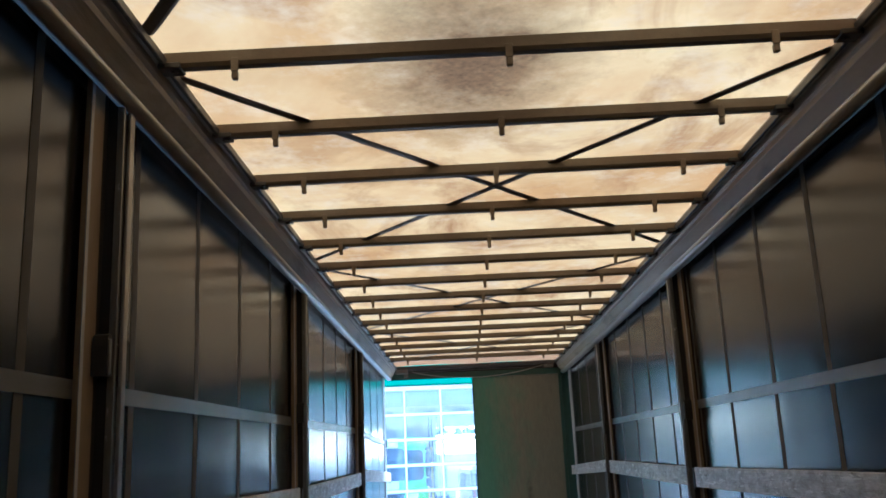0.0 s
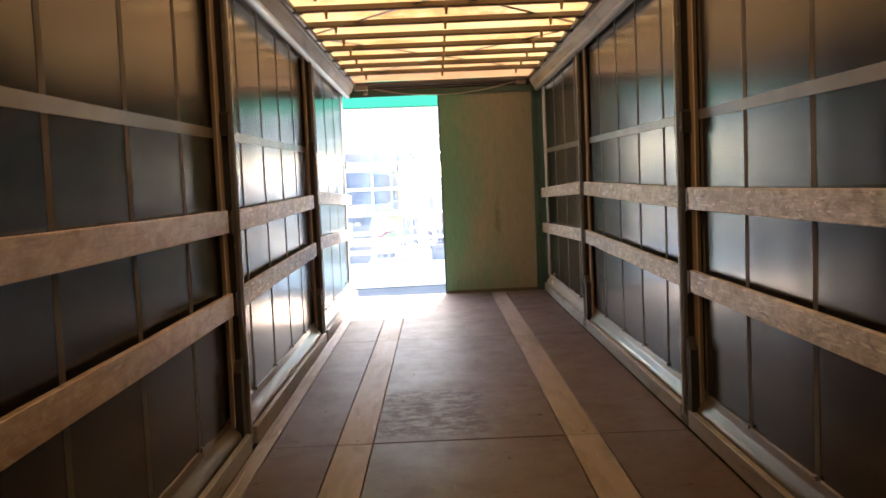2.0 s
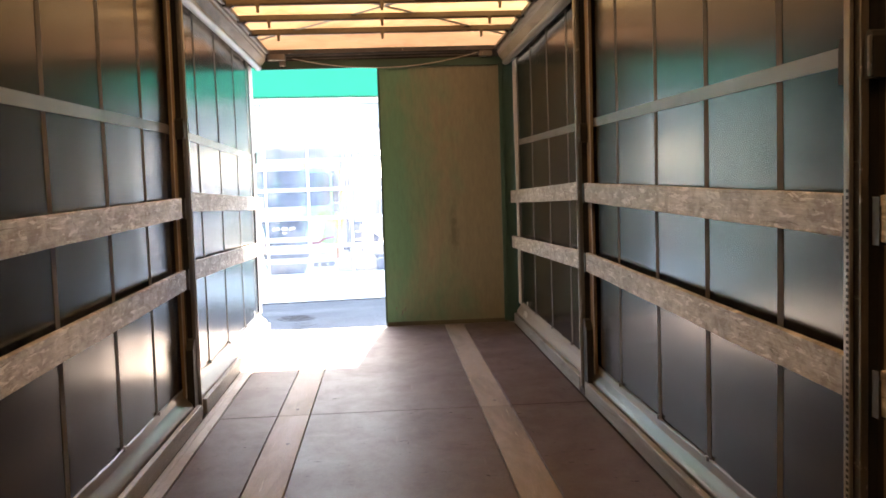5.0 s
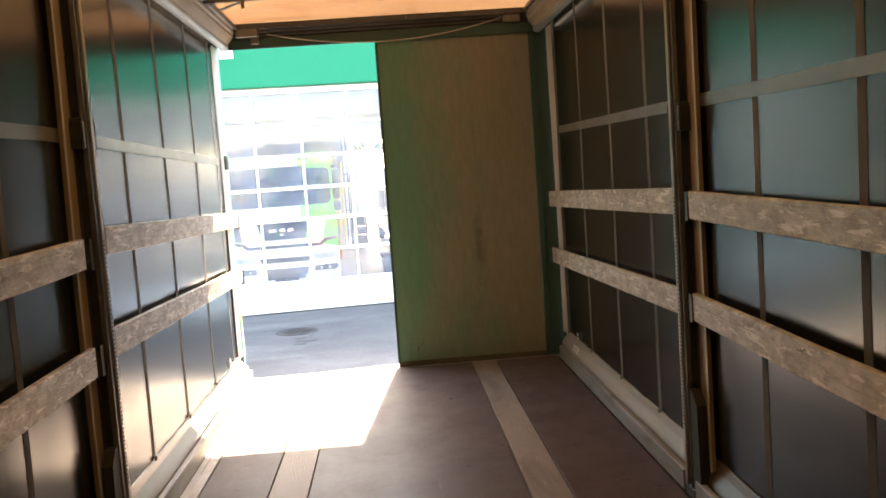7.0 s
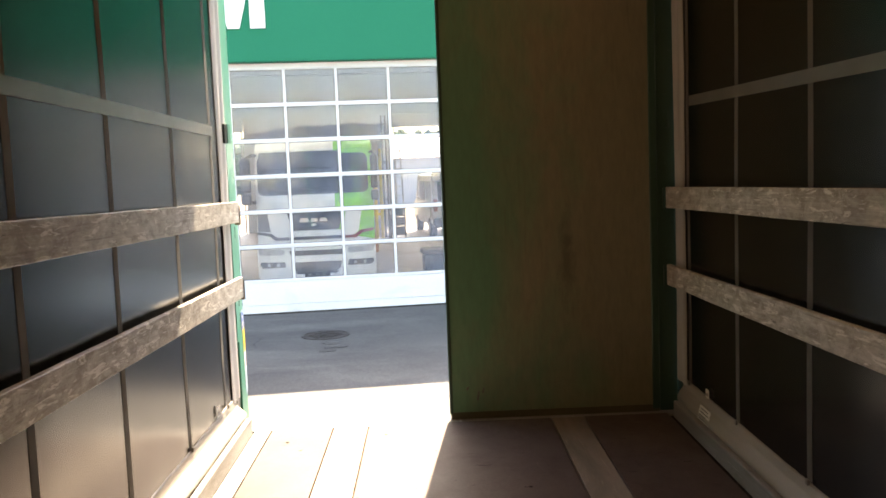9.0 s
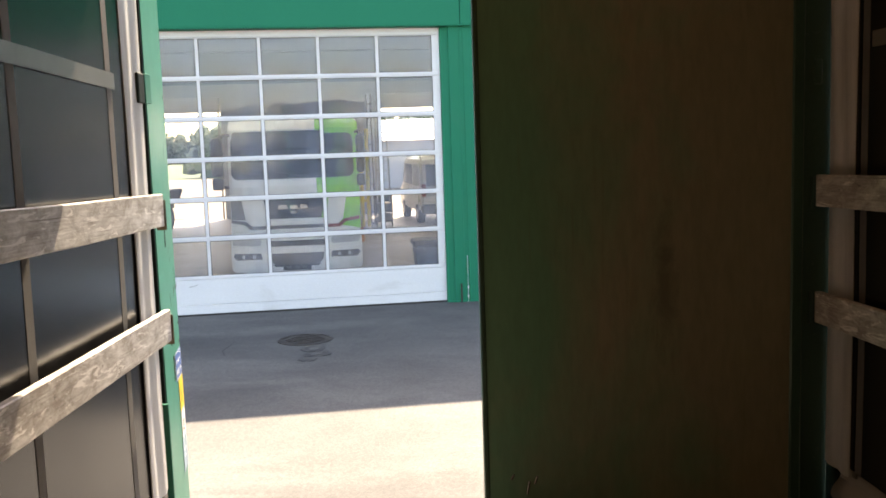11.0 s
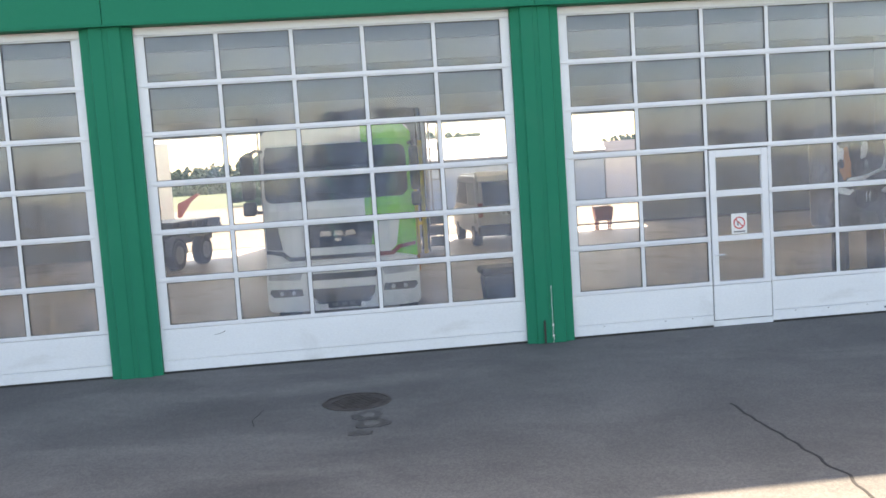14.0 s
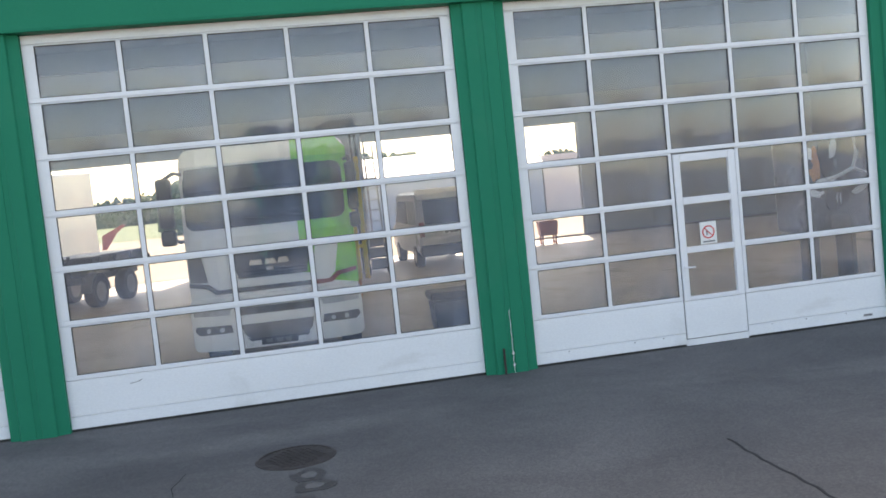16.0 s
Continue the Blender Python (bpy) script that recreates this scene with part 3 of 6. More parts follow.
def bm_cyl(bm, a, b, r, r2=None, sides=12):
    """Adds a round bar from a to b."""
    a, b = Vector(a), Vector(b)
    m = Matrix.Translation((a + b) / 2) @ (b - a).to_track_quat("Z", "Y").to_matrix().to_4x4()
    bmesh.ops.create_cone(bm, cap_ends=True, segments=sides, radius1=r, radius2=r if r2 is None else r2, depth=(b - a).length, matrix=m)
    return bm


def cyl(a, b, r, r2=None, sides=12):
    return bm_cyl(bmesh.new(), a, b, r, r2, sides)


def profile(points, axis, lo, hi):
    """A prism: a closed outline in the plane across the given axis (the other two axes in order), drawn out from lo to hi."""
    bm = bmesh.new()
    def at(p, v):
        return {"x": (v, p[0], p[1]), "y": (p[0], v, p[1]), "z": (p[0], p[1], v)}[axis]
    a = [bm.verts.new(at(p, lo)) for p in points]
    b = [bm.verts.new(at(p, hi)) for p in points]
    k = len(points)
    for i in range(k):
        bm.faces.new((a[i], a[(i + 1) % k], b[(i + 1) % k], b[i]))
    bm.faces.new(a[::-1])
    bm.faces.new(b)
    bmesh.ops.recalc_face_normals(bm, faces=bm.faces)
    return bm


def tube(points, r, sides=6, flat=1.0):
    """A cord or band along a line of points; flat squeezes it in z."""
    bm = bmesh.new()
    pts = [Vector(p) for p in points]
    rings = []
    for i, p in enumerate(pts):
        d = (pts[min(i + 1, len(pts) - 1)] - pts[max(i - 1, 0)]).normalized()
        side = d.cross(Vector((0, 0, 1)))
        side = side.normalized() if side.length > 1e-4 else Vector((1, 0, 0))
        up = side.cross(d)
        rings.append([bm.verts.new(p + side * r * math.cos(2 * math.pi * k / sides) + up * r * flat * math.sin(2 * math.pi * k / sides)) for k in range(sides)])
    for a, b in zip(rings, rings[1:]):
        for k in range(sides):
            bm.faces.new((a[k], a[(k + 1) % sides], b[(k + 1) % sides], b[k]))
    bm.faces.new(rings[0][::-1])
    bm.faces.new(rings[-1])
    bmesh.ops.recalc_face_normals(bm, faces=bm.faces)
    return bm


def mesh_of(name, bm, material, smooth=False):
    me = bpy.data.meshes.new(name)
    bm.to_mesh(me)
    bm.free()
    me.materials.append(M[material])
    if smooth:
        for f in me.polygons:
            f.use_smooth = True
    return me


def part(name, bm, material, parent, label="", smooth=False):
    ob = new(name, mesh_of(name, bm, material, smooth))
    ob.parent = parent
    if label:
        ob["label"] = label
    return ob


def thing(name, label, category, m=None, group="", kind=""):
    ob = new(name)
    if m is not None:
        ob.matrix_world = m
    return tagged(ob, label, category, group, kind)


def solid(name, bm, material, label, category, m=None, group="", kind="", smooth=False):
    ob = new(name, mesh_of(name, bm, material, smooth))
    if m is not None:
        ob.matrix_world = m
    return tagged(ob, label, category, group, kind)


def share(name, me, parent, m, label=""):
    ob = new(name, me)
    ob.parent = parent
    ob.matrix_basis = m
    if label:
        ob["label"] = label
    return ob


# ---- the trailer: floor, rails, roof ----
FRONT, REAR = -0.85, 12.82          # inner faces of the front wall and the rear frame
POSTS = {-1: (3.02, 6.17, 9.45), 1: (2.90, 6.255, 9.59)}

floor = solid("floor", box((-1.27, FRONT, -0.16), (1.27, 12.72, -0.022)), "subfloor", "worn brown plywood loading floor with pale strips", "floor", kind="structure")
JOINTS = (FRONT, 2.90, 6.16, 9.41, 12.715)
for x0, x1, look_of in ((-1.075, -0.730, "ply"), (-0.724, -0.533, "strip"), (-0.527, 0.511, "ply"), (0.517, 0.698, "strip"), (0.704, 1.182, "ply")):
    for y0, y1 in zip(JOINTS, JOINTS[1:]):
        part("floor_strip" if look_of == "strip" else "floor_panel", box((x0, y0 + 0.006, -0.022), (x1, y1 - 0.006, random.uniform(-0.0015, 0.0015)), 0.002), look_of, floor)
part("edge_profile", profile([(-1.168, -0.02), (-1.083, -0.02), (-1.083, 0.0), (-1.135, 0.0), (-1.139, 0.004), (-1.168, 0.004)], "y", FRONT, 12.70), "sill", floor, "scuffed metal edge profile")
for x, y in ((-0.9, 5.1), (-0.86, 7.3), (-0.6, 8.8), (0.86, 4.4), (0.9, 8.2), (-0.2, 5.4), (0.25, 7.0), (0.1, 10.9), (-0.3, 3.6), (0.62, 6.22), (-0.62, 6.22), (0.62, 9.56), (-0.62, 9.56)):
    part("screw_head", cyl((x, y, -0.004), (x, y, 0.0022), 0.011, sides=10), "steel", floor)

wall_front = solid("wall_front", box((-1.27, FRONT - 0.05, -0.02), (1.27, FRONT, 2.70)), "door_inner", "plain front end wall of the trailer", "wall", kind="structure")

RAIL = [(-1.30, 2.600), (-1.245, 2.590), (-1.222, 2.560), (-1.170, 2.560), (-1.125, 2.612), (-1.120, 2.630), (-1.110, 2.640), (-1.105, 2.662), (-1.085, 2.668), (-1.085, 2.698), (-1.30, 2.698)]
for s, name in ((-1, "roof_rail_left"), (1, "roof_rail_right")):
    rail = solid(name, profile([(-s * x, z) for x, z in RAIL], "y", FRONT, 12.80), "alu", "grooved aluminium roof rail along the trailer side", "rail", kind="structure")
    bead = [(s * (1.194 + 0.034 * math.cos(2 * math.pi * i / 20)), 2.544 + 0.027 * math.sin(2 * math.pi * i / 20)) for i in range(20)]
    part("curtain_track", profile(bead, "y", FRONT, 12.78), "track", rail, "rounded grey curtain track", smooth=True)
    part("stained_band", profile([(s * 1.166, 2.558), (s * 1.124, 2.607), (s * 1.128, 2.611), (s * 1.170, 2.562)], "y", FRONT, 12.79), "alu_stain", rail, "brown stained inner face of the rail")
    a, b = sorted((s * 1.075, s * 1.09))
    part("guide_lip", box((a, FRONT, 2.655), (b, 12.7, 2.684), 0.003), "steel", rail)

# the roof sheet, slightly slack between its bows
BOWS = [0.588 + 0.6127 * i for i in range(19)]


def roof_sheet():
    bm, rows = bmesh.new(), []
    nx, ny = 26, 230
    for j in range(ny + 1):
        y = FRONT + (12.88 - FRONT) * j / ny
        near = min(abs(y - b) for b in BOWS) / 0.30
        row = []
        for i in range(nx + 1):
            x = -1.28 + 2.56 * i / nx
            slack = (0.010 + 0.014 * noise.noise((x * 1.4, y * 0.9, 3.1))) * min(1, near) * (1 - abs(x / 1.28) ** 4)
            fold = 0.004 * noise.noise((x * 6, y * 6, 1.0)) * min(1, near * 2)
            row.append(bm.verts.new((x, y, 2.712 + max(slack, -0.004) + fold)))
        rows.append(row)
    for a, b in zip(rows, rows[1:]):
        for i in range(nx):
            bm.faces.new((a[i], a[i + 1], b[i + 1], b[i]))
    return bm


ceiling = solid("ceiling", roof_sheet(), "tarp", "backlit cream roof tarpaulin with brown damp stains", "roof", kind="structure", smooth=True)


def roof_bow():
    bow = thing("roof_bow", "brown steel roof bow with small hanging hooks", "roof bow", group="roof bows")
    part("beam", profile([(-0.024, 2.700), (-0.024, 2.664), (-0.016, 2.652), (0.016, 2.652), (0.024, 2.664), (0.024, 2.700)], "x", -1.10, 1.10), "bow", bow)
    for x in (-0.86, 0.0, 0.83):
        bm = bm_box(bmesh.new(), (x - 0.012, -0.026, 2.628), (x + 0.012, -0.018, 2.675), 0.002)
        bm_box(bm, (x - 0.010, -0.024, 2.602), (x + 0.010, -0.004, 2.632), 0.004)
        part("hook", bm, "bow", bow)
    for s in (-1, 1):
        bm = bm_box(bmesh.new(), (min(s * 1.03, s * 1.10), -0.034, 2.645), (max(s * 1.03, s * 1.10), 0.034, 2.665), 0.003)
        part("end_bracket", bm_cyl(bm, (s * 1.055, 0, 2.638), (s * 1.055, 0, 2.668), 0.012, sides=8), "steel", bow)
    return bow


bow = roof_bow()
bow.matrix_basis = Matrix.Translation((0, BOWS[0], 0))
for y in BOWS[1:]:
    copy_thing(bow, Matrix.Translation((0, y, 0)) @ Matrix.Rotation(radians(random.uniform(-0.35, 0.35)), 4, "Z"))

# diagonal straps under the sheet, crossing every two and a half metres
for y0 in (0.10, 3.20, 6.28, 9.32):
    for s in (-1, 1):
        pts = []
        y1 = y0 + 2.75
        for i in range(41):
            f = i / 40
            wave = 0.006 * math.sin(f * 40 + y0 * 3 + s) + 0.005 * noise.noise((f * 14, y0, s))
            pts.append((s * (-1.09 + 2.18 * f), y0 + (y1 - y0) * f + wave * 2, 2.690 + 0.5 * wave + (0.008 if s > 0 else 0)))
        solid("roof_strap", tube(pts, 0.024, 6, 0.2), "bow", "brown webbing strap running diagonally under the roof", "strap", group="roof straps")

# ---- the side curtains ----
STRAPS = {-1: (0.45, 1.2, 1.9, 2.6, 3.34, 4.05, 4.76, 5.46, 6.08, 6.72, 7.42, 8.12, 8.76, 9.42, 10.17, 10.93, 11.73, 12.46),
          1: (0.5, 1.2, 1.9, 2.62, 3.34, 4.05, 4.71, 5.44, 6.10, 6.88, 7.55, 8.22, 8.93, 9.55, 10.25, 11.0, 11.79, 12.55)}


def bulge(s, y, z):
    return s * (1.272 + 0.006 * noise.noise((y * 0.8, z * 0.9, s * 5.0)) + 0.002 * noise.noise((y * 4, z * 1.2, s * 2.0)))


def sheet(s, y0, y1, z0, z1, ny, nz, off, thick, rise=0.0, ripple=0.0):
    """A cloth panel that follows the curtain's slack, inner face first; rise lifts it along y, ripple waves it."""
    bm, layers = bmesh.new(), []
    for side in (0, 1):
        layers.append([[bm.verts.new((bulge(s, y0 + (y1 - y0) * j / ny, z0 + (z1 - z0) * k / nz) - s * (off - thick * side), y0 + (y1 - y0) * j / ny, z0 + (z1 - z0) * k / nz))
                        for k in range(nz + 1)] for j in range(ny + 1)])
    for v in bm.verts:
        v.co.z += rise(v.co.y) if callable(rise) else rise * (v.co.y - 4.8)
        v.co.x += s * ripple * (math.sin(v.co.y * 58 + 1.3 * math.sin(v.co.z * 1.9)) + 0.6 * noise.noise((v.co.y * 14, v.co.z * 1.1, s)))
    for g in layers:
        for j in range(ny):
            for k in range(nz):
                bm.faces.new((g[j][k], g[j + 1][k], g[j + 1][k + 1], g[j][k + 1]))
    rim = [(j, 0) for j in range(ny)] + [(ny, k) for k in range(nz)] + [(j, nz) for j in range(ny, 0, -1)] + [(0, k) for k in range(nz, 0, -1)]
    for (j, k), (j2, k2) in zip(rim, rim[1:] + rim[:1]):
        bm.faces.new((layers[0][j][k], layers[0][j2][k2], layers[1][j2][k2], layers[1][j][k]))
    bmesh.ops.recalc_face_normals(bm, faces=bm.faces)
    return bm


def hem(s, y0, y1):
    """The folded lower hem: a slanting band that leaves the curtain and drops behind the sill board."""
    bm, rows = bmesh.new(), []
    lean = 0.018 if s < 0 else 0.0
    cut = ((1.2705, 0.212), (1.2680, 0.196), (1.2635, 0.176), (1.2540, 0.157), (1.2390 - 0.3 * lean, 0.140), (1.2270 - 0.8 * lean, 0.119), (1.2240 - lean, 0.098), (1.2300 - lean, 0.085), (1.2420, 0.085), (1.2520, 0.145), (1.2690, 0.198))
    for j in range(41):
        y = y0 + (y1 - y0) * j / 40
        w = 0.006 * noise.noise((y * 1.3, s * 3.0, 0)) + 0.003 * noise.noise((y * 6, s * 3.0, 2))
        rows.append([bm.verts.new((s * (x + w), y, z + 0.6 * w)) for x, z in cut])
    k = len(cut)
    for a, b in zip(rows, rows[1:]):
        for i in range(k):
            bm.faces.new((a[i], a[(i + 1) % k], b[(i + 1) % k], b[i]))
    bm.faces.new(rows[0])
    bm.faces.new(rows[-1])
    bmesh.ops.recalc_face_normals(bm, faces=bm.faces)
    return bm


def left_belt(y):
    """How the left belt climbs to its last pillar and sags behind it."""
    return 0.0148 * (y - 4.8) if y < 9.2 else 0.065 - 0.0175 * (y - 9.2)


for s, name in ((-1, "wall_left"), (1, "wall_right")):
    wall = solid(name, sheet(s, FRONT, 12.806 if s < 0 else 12.80, -0.14, 2.60, 150, 32, 0.0, 0.004), "curtain", "dark grey tarpaulin side curtain with vertical straps", "curtain", kind="structure", smooth=True)
    for y in STRAPS[s]:
        part("strap", sheet(s, y - 0.023, y + 0.023, 0.19, 2.58, 1, 24, 0.0016, 0.0012), "strap", wall)
        bm = bmesh.new()
        bm_box(bm, (min(s * 1.255, s * 1.266), y - 0.012, 0.200), (max(s * 1.255, s * 1.266), y + 0.012, 0.222), 0.002)
        part("buckle", bm, "steel_pale", wall)
    part("belt", sheet(s, FRONT, 12.5, 1.652, 1.705, 140, 1, 0.007, 0.003, left_belt if s < 0 else 0.0095), "belt", wall, "pale grey horizontal belt")
    part("rear_edge", sheet(s, 12.605, 12.804 if s < 0 else 12.80, 0.18, 2.55, 16, 24, 0.008, 0.004, 0.0, 0.0035), "edge", wall, "pale scuffed curtain edge")
    cuts = (FRONT, *POSTS[s], 12.80)
    for y0, y1 in zip(cuts, cuts[1:]):
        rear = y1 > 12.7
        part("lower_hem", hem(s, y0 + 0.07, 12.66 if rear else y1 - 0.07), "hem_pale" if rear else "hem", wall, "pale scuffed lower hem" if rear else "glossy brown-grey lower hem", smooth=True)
    for y in POSTS[s]:
        part("inner_strip", sheet(s, y - 0.142, y - 0.050, 0.16, 2.57, 2, 20, 0.030, 0.018), "beige", wall, "beige vertical strip beside the pillar")
        part("strip_lip", sheet(s, y - 0.150, y - 0.132, 0.16, 2.57, 1, 20, 0.034, 0.003), "edge", wall, "pale lip of the strip")

# sill boards along the floor, timber laths in two rows, and the sliding pillars that carry them
LATHS = {-1: ((0.745, 0.745, 1.179, 1.179), (0.732, 0.748, 1.177, 1.180), (0.757, 0.805, 1.178, 1.226), (0.834, 0.756, 1.258, 1.182)),
         1: ((0.745, 0.745, 1.190, 1.190), (0.744, 0.750, 1.192, 1.193), (0.757, 0.803, 1.195, 1.236), (0.801, 0.730, 1.245, 1.172))}
for s in (-1, 1):
    cuts = (FRONT, *POSTS[s], 12.80)
    for y0, y1, heights in zip(cuts, cuts[1:], LATHS[s]):
        a, b = sorted((s * (1.169 if s < 0 else 1.188), s * (1.200 if s < 0 else 1.222)))
        solid("sill_board", box((a, y0 + 0.075, 0.006), (b, (y1 - 0.075) if y1 < 12.7 else 12.60, 0.103), 0.004), "sill", "scratched grey sill board along the floor edge", "sill board", group="sill boards")
        for z, end in (heights[:2], heights[2:]):
            gap = 0.13 if s < 0 else 0.085
            ya, yb = y0 + (gap if y0 > 0 else 0.02), y1 - (gap if y1 < 12.7 else 0.015)
            bm = box((-0.0125, 0, 0), (0.0125, yb - ya, 0.118), 0.003, 1)
            bmesh.ops.subdivide_edges(bm, edges=[e for e in bm.edges if e.calc_length() > 1], cuts=14)
            for v in bm.verts:
                v.co.x += 0.0035 * noise.noise((v.co.y * 0.9, z * 7, y0 + s))
                v.co.z += 0.0025 * noise.noise((v.co.y * 1.7, z * 3, y0 - s)) + 0.0012 * noise.noise((v.co.y * 9, v.co.z * 30, y0))
            solid("side_lath", bm, "timber_brown" if s < 0 and y1 < 7 else "timber", "smooth brown timber side lath resting in pillar pockets" if s < 0 and y1 < 7 else "weathered timber side lath with pale worn flakes", "timber lath", Matrix.Translation((s * 1.2225, ya, z)) @ Matrix.Rotation(math.atan2(end - z, yb - ya), 4, "X"), group="side laths")


def pillar(s, before, behind):
    """A sliding pillar at y = 0: tube, slotted flange, cover plates, pockets for the laths that end here and begin here, latch and foot. s: its side."""
    post = thing("sliding_pillar", "dark steel sliding pillar with slotted flange and lath pockets", "pillar", group="sliding pillars")

    def bx(x0, x1, y0, y1, z0, z1, bev=0.003):
        return box((min(s * x0, s * x1), y0, z0), (max(s * x0, s * x1), y1, z1), bev)

    part("post_tube", bx(1.212, 1.262, -0.020, 0.030, 0.0, 2.56, 0.006), "black", post)
    # black plate put in for the shaded gap between flange and strip
    part("back_plate", bx(1.244, 1.266, -0.049, 0.085, 0.03, 2.56), "black", post)
    part("near_flange", bx(1.190, 1.212, -0.030, -0.022, 0.04, 2.52, 0.002), "steel_pale", post)
    part("web", bx(1.204, 1.211, -0.021, 0.046, 0.04, 2.52, 0.001), "steel", post)
    slotted = part("slotted_flange", bx(1.190, 1.202, 0.026, 0.058, 0.04, 2.52, 0.002), "flange", post, "rubbed steel flange with a row of slots")
    bm = bmesh.new()
    for i in range(58):
        z = 0.32 + i * 0.0175
        bm_box(bm, (min(s * 1.1888, s * 1.194), 0.030, z), (max(s * 1.1888, s * 1.194), 0.042, z + 0.009))
    tagged(part("slot_row", bm, "black", slotted), kind="stuff")
    for pair, (y0, y1) in ((before, (-0.092, -0.060)), (behind, (0.066, 0.090))):
        for z in (pair[0] - 0.008, pair[1] - 0.008):
            bm = bx(1.204, 1.2065, y0, y1, z, z + 0.122, 0.0)
            for v in ((1.2065, 1.24, y0, y1, z, z + 0.004), (1.2065, 1.24, y0 if y0 < 0 else y1 - 0.004, y0 + 0.004 if y0 < 0 else y1, z, z + 0.10)):
                bm_box(bm, (min(s * v[0], s * v[1]), v[2], v[4]), (max(s * v[0], s * v[1]), v[3], v[5]))
            part("lath_pocket", bm, "steel", post)
    low = 1.69 if s < 0 else 1.605
    for y0, y1 in ((-0.078, -0.036), (0.064, 0.096)):
        arch = [(y0, low), (y1, low)] + [((y0 + y1) / 2 + (y1 - y0) / 2 * math.cos(math.pi * i / 6), low + 0.085 + 0.036 * math.sin(math.pi * i / 6)) for i in range(7)]
        cover = part("latch_cover", profile(arch, "x", s * 1.196, s * 1.240), "black", post)
        if y0 < 0:
            part("latch_plate", bx(1.188, 1.196, y0 + 0.002, y0 + 0.018, low + 0.004, low + 0.105, 0.003), "steel_pale", cover, "rubbed pale latch plate")
    part("lock_lever", bx(1.200, 1.208, -0.012, 0.012, 0.28, 0.72, 0.003), "steel", post)
    bm = profile([(-0.168, 0.0), (-0.034, 0.0), (-0.034, 0.500), (-0.070, 0.492), (-0.118, 0.440), (-0.132, 0.10), (-0.168, 0.085)], "x", s * 1.196, s * 1.238)
    part("lower_cover", bm, "black", post, "black lower lever housing")
    part("foot", bx(1.190, 1.246, -0.060, 0.058, 0.0, 0.055, 0.006), "steel", post)
    bm = bm_cyl(bmesh.new(), (s * 1.18, 0.0, 2.56), (s * 1.21, 0.0, 2.56), 0.025)
    part("roller", bm_cyl(bm, (s * 1.215, -0.03, 2.555), (s * 1.215, 0.03, 2.555), 0.012), "steel_pale", post)
    return post


for s in (-1, 1):
    for y, ends, starts in zip(POSTS[s], LATHS[s], LATHS[s][1:]):
        pillar(s, (ends[1], ends[3]), (starts[0], starts[2])).matrix_basis = Matrix.Translation((0, y, 0))

# ---- the rear frame and its closed door leaf ----
def post_x(y):
    """Where the inner face of the left corner post lies."""
    return -1.322 - 0.1245 * (y - 13.10)


rear_frame = thing("rear_frame", "green steel rear door frame of the trailer", "frame", kind="structure")
for s in (-1, 1):
    if s < 0:
        part("corner_post", profile([(-1.312, 13.02), (-1.368, 13.47), (-1.46, 13.47), (-1.46, 13.02)], "z", -0.40, 2.72), "green_frame", rear_frame)
        part("inner_channel", profile([(-1.290, 12.825), (-1.290, 12.832), (-1.395, 12.832), (-1.395, 13.006), (-1.315, 13.006), (-1.315, 13.017), (-1.44, 13.017), (-1.44, 12.825)], "z", -0.30, 2.70), "green_black", rear_frame, "green inner channel, blackened in colour for its shade")
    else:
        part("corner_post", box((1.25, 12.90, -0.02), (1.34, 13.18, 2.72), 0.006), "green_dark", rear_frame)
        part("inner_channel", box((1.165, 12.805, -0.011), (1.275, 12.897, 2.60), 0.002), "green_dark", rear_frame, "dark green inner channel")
    for z in (LATHS[s][3][1], LATHS[s][3][3]):
        a, b = sorted((s * 1.196, s * 1.206))
        if s < 0:
            bracket = part("lath_bracket", box((-1.238, 12.795, z - 0.012), (-1.228, 12.868, z + 0.092), 0.004, 2), "green_frame", rear_frame)
            part("bent_lip", box((-1.240, 12.788, z - 0.014), (-1.204, 12.794, z + 0.096), 0.002), "bow", bracket, "rust-brown bent lip")
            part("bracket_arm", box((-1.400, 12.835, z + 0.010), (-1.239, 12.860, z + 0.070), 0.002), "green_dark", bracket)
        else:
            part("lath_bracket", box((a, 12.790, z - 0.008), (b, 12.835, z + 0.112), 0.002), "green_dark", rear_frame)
    if s < 0:
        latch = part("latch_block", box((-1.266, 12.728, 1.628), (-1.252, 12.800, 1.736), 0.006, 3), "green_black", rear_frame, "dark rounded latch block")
        part("latch_plate", box((-1.258, 12.802, 1.630), (-1.250, 12.868, 1.738), 0.002), "green_frame", latch, "green latch plate")
        part("latch_arm", box((-1.400, 12.850, 1.650), (-1.259, 12.880, 1.720), 0.002), "green_dark", latch)
    else:
        part("latch_block", box((1.20, 12.80, 1.62), (1.24, 12.88, 1.72), 0.008), "green_dark", rear_frame)
    if s < 0:
        part("cover_strip", box((-1.398, 12.960, -0.02), (-1.292, 12.972, 0.465), 0.002), "green_frame", rear_frame, "short green cover strip")
    else:
        part("slot_plate", box((1.186, 12.86, 0.18), (1.193, 12.885, 0.62), 0.001), "steel", rear_frame)
for z in (0.30, 0.385, 0.554, 0.616, 0.70, 0.86, 1.565, 1.61, 1.69, 2.30):
    part("bolt", cyl((-1.372, 13.452, z), (-1.3645, 13.452, z), 0.008, sides=10), "steel", rear_frame)
for z, y, high in ((1.06, 13.232, 0.07), (0.64, 13.228, 0.07), (0.48, 13.258, 0.11)):
    part("slot", box((post_x(y) - 0.004, y, z), (post_x(y) + 0.0008, y + 0.012, z + high)), "black", rear_frame)
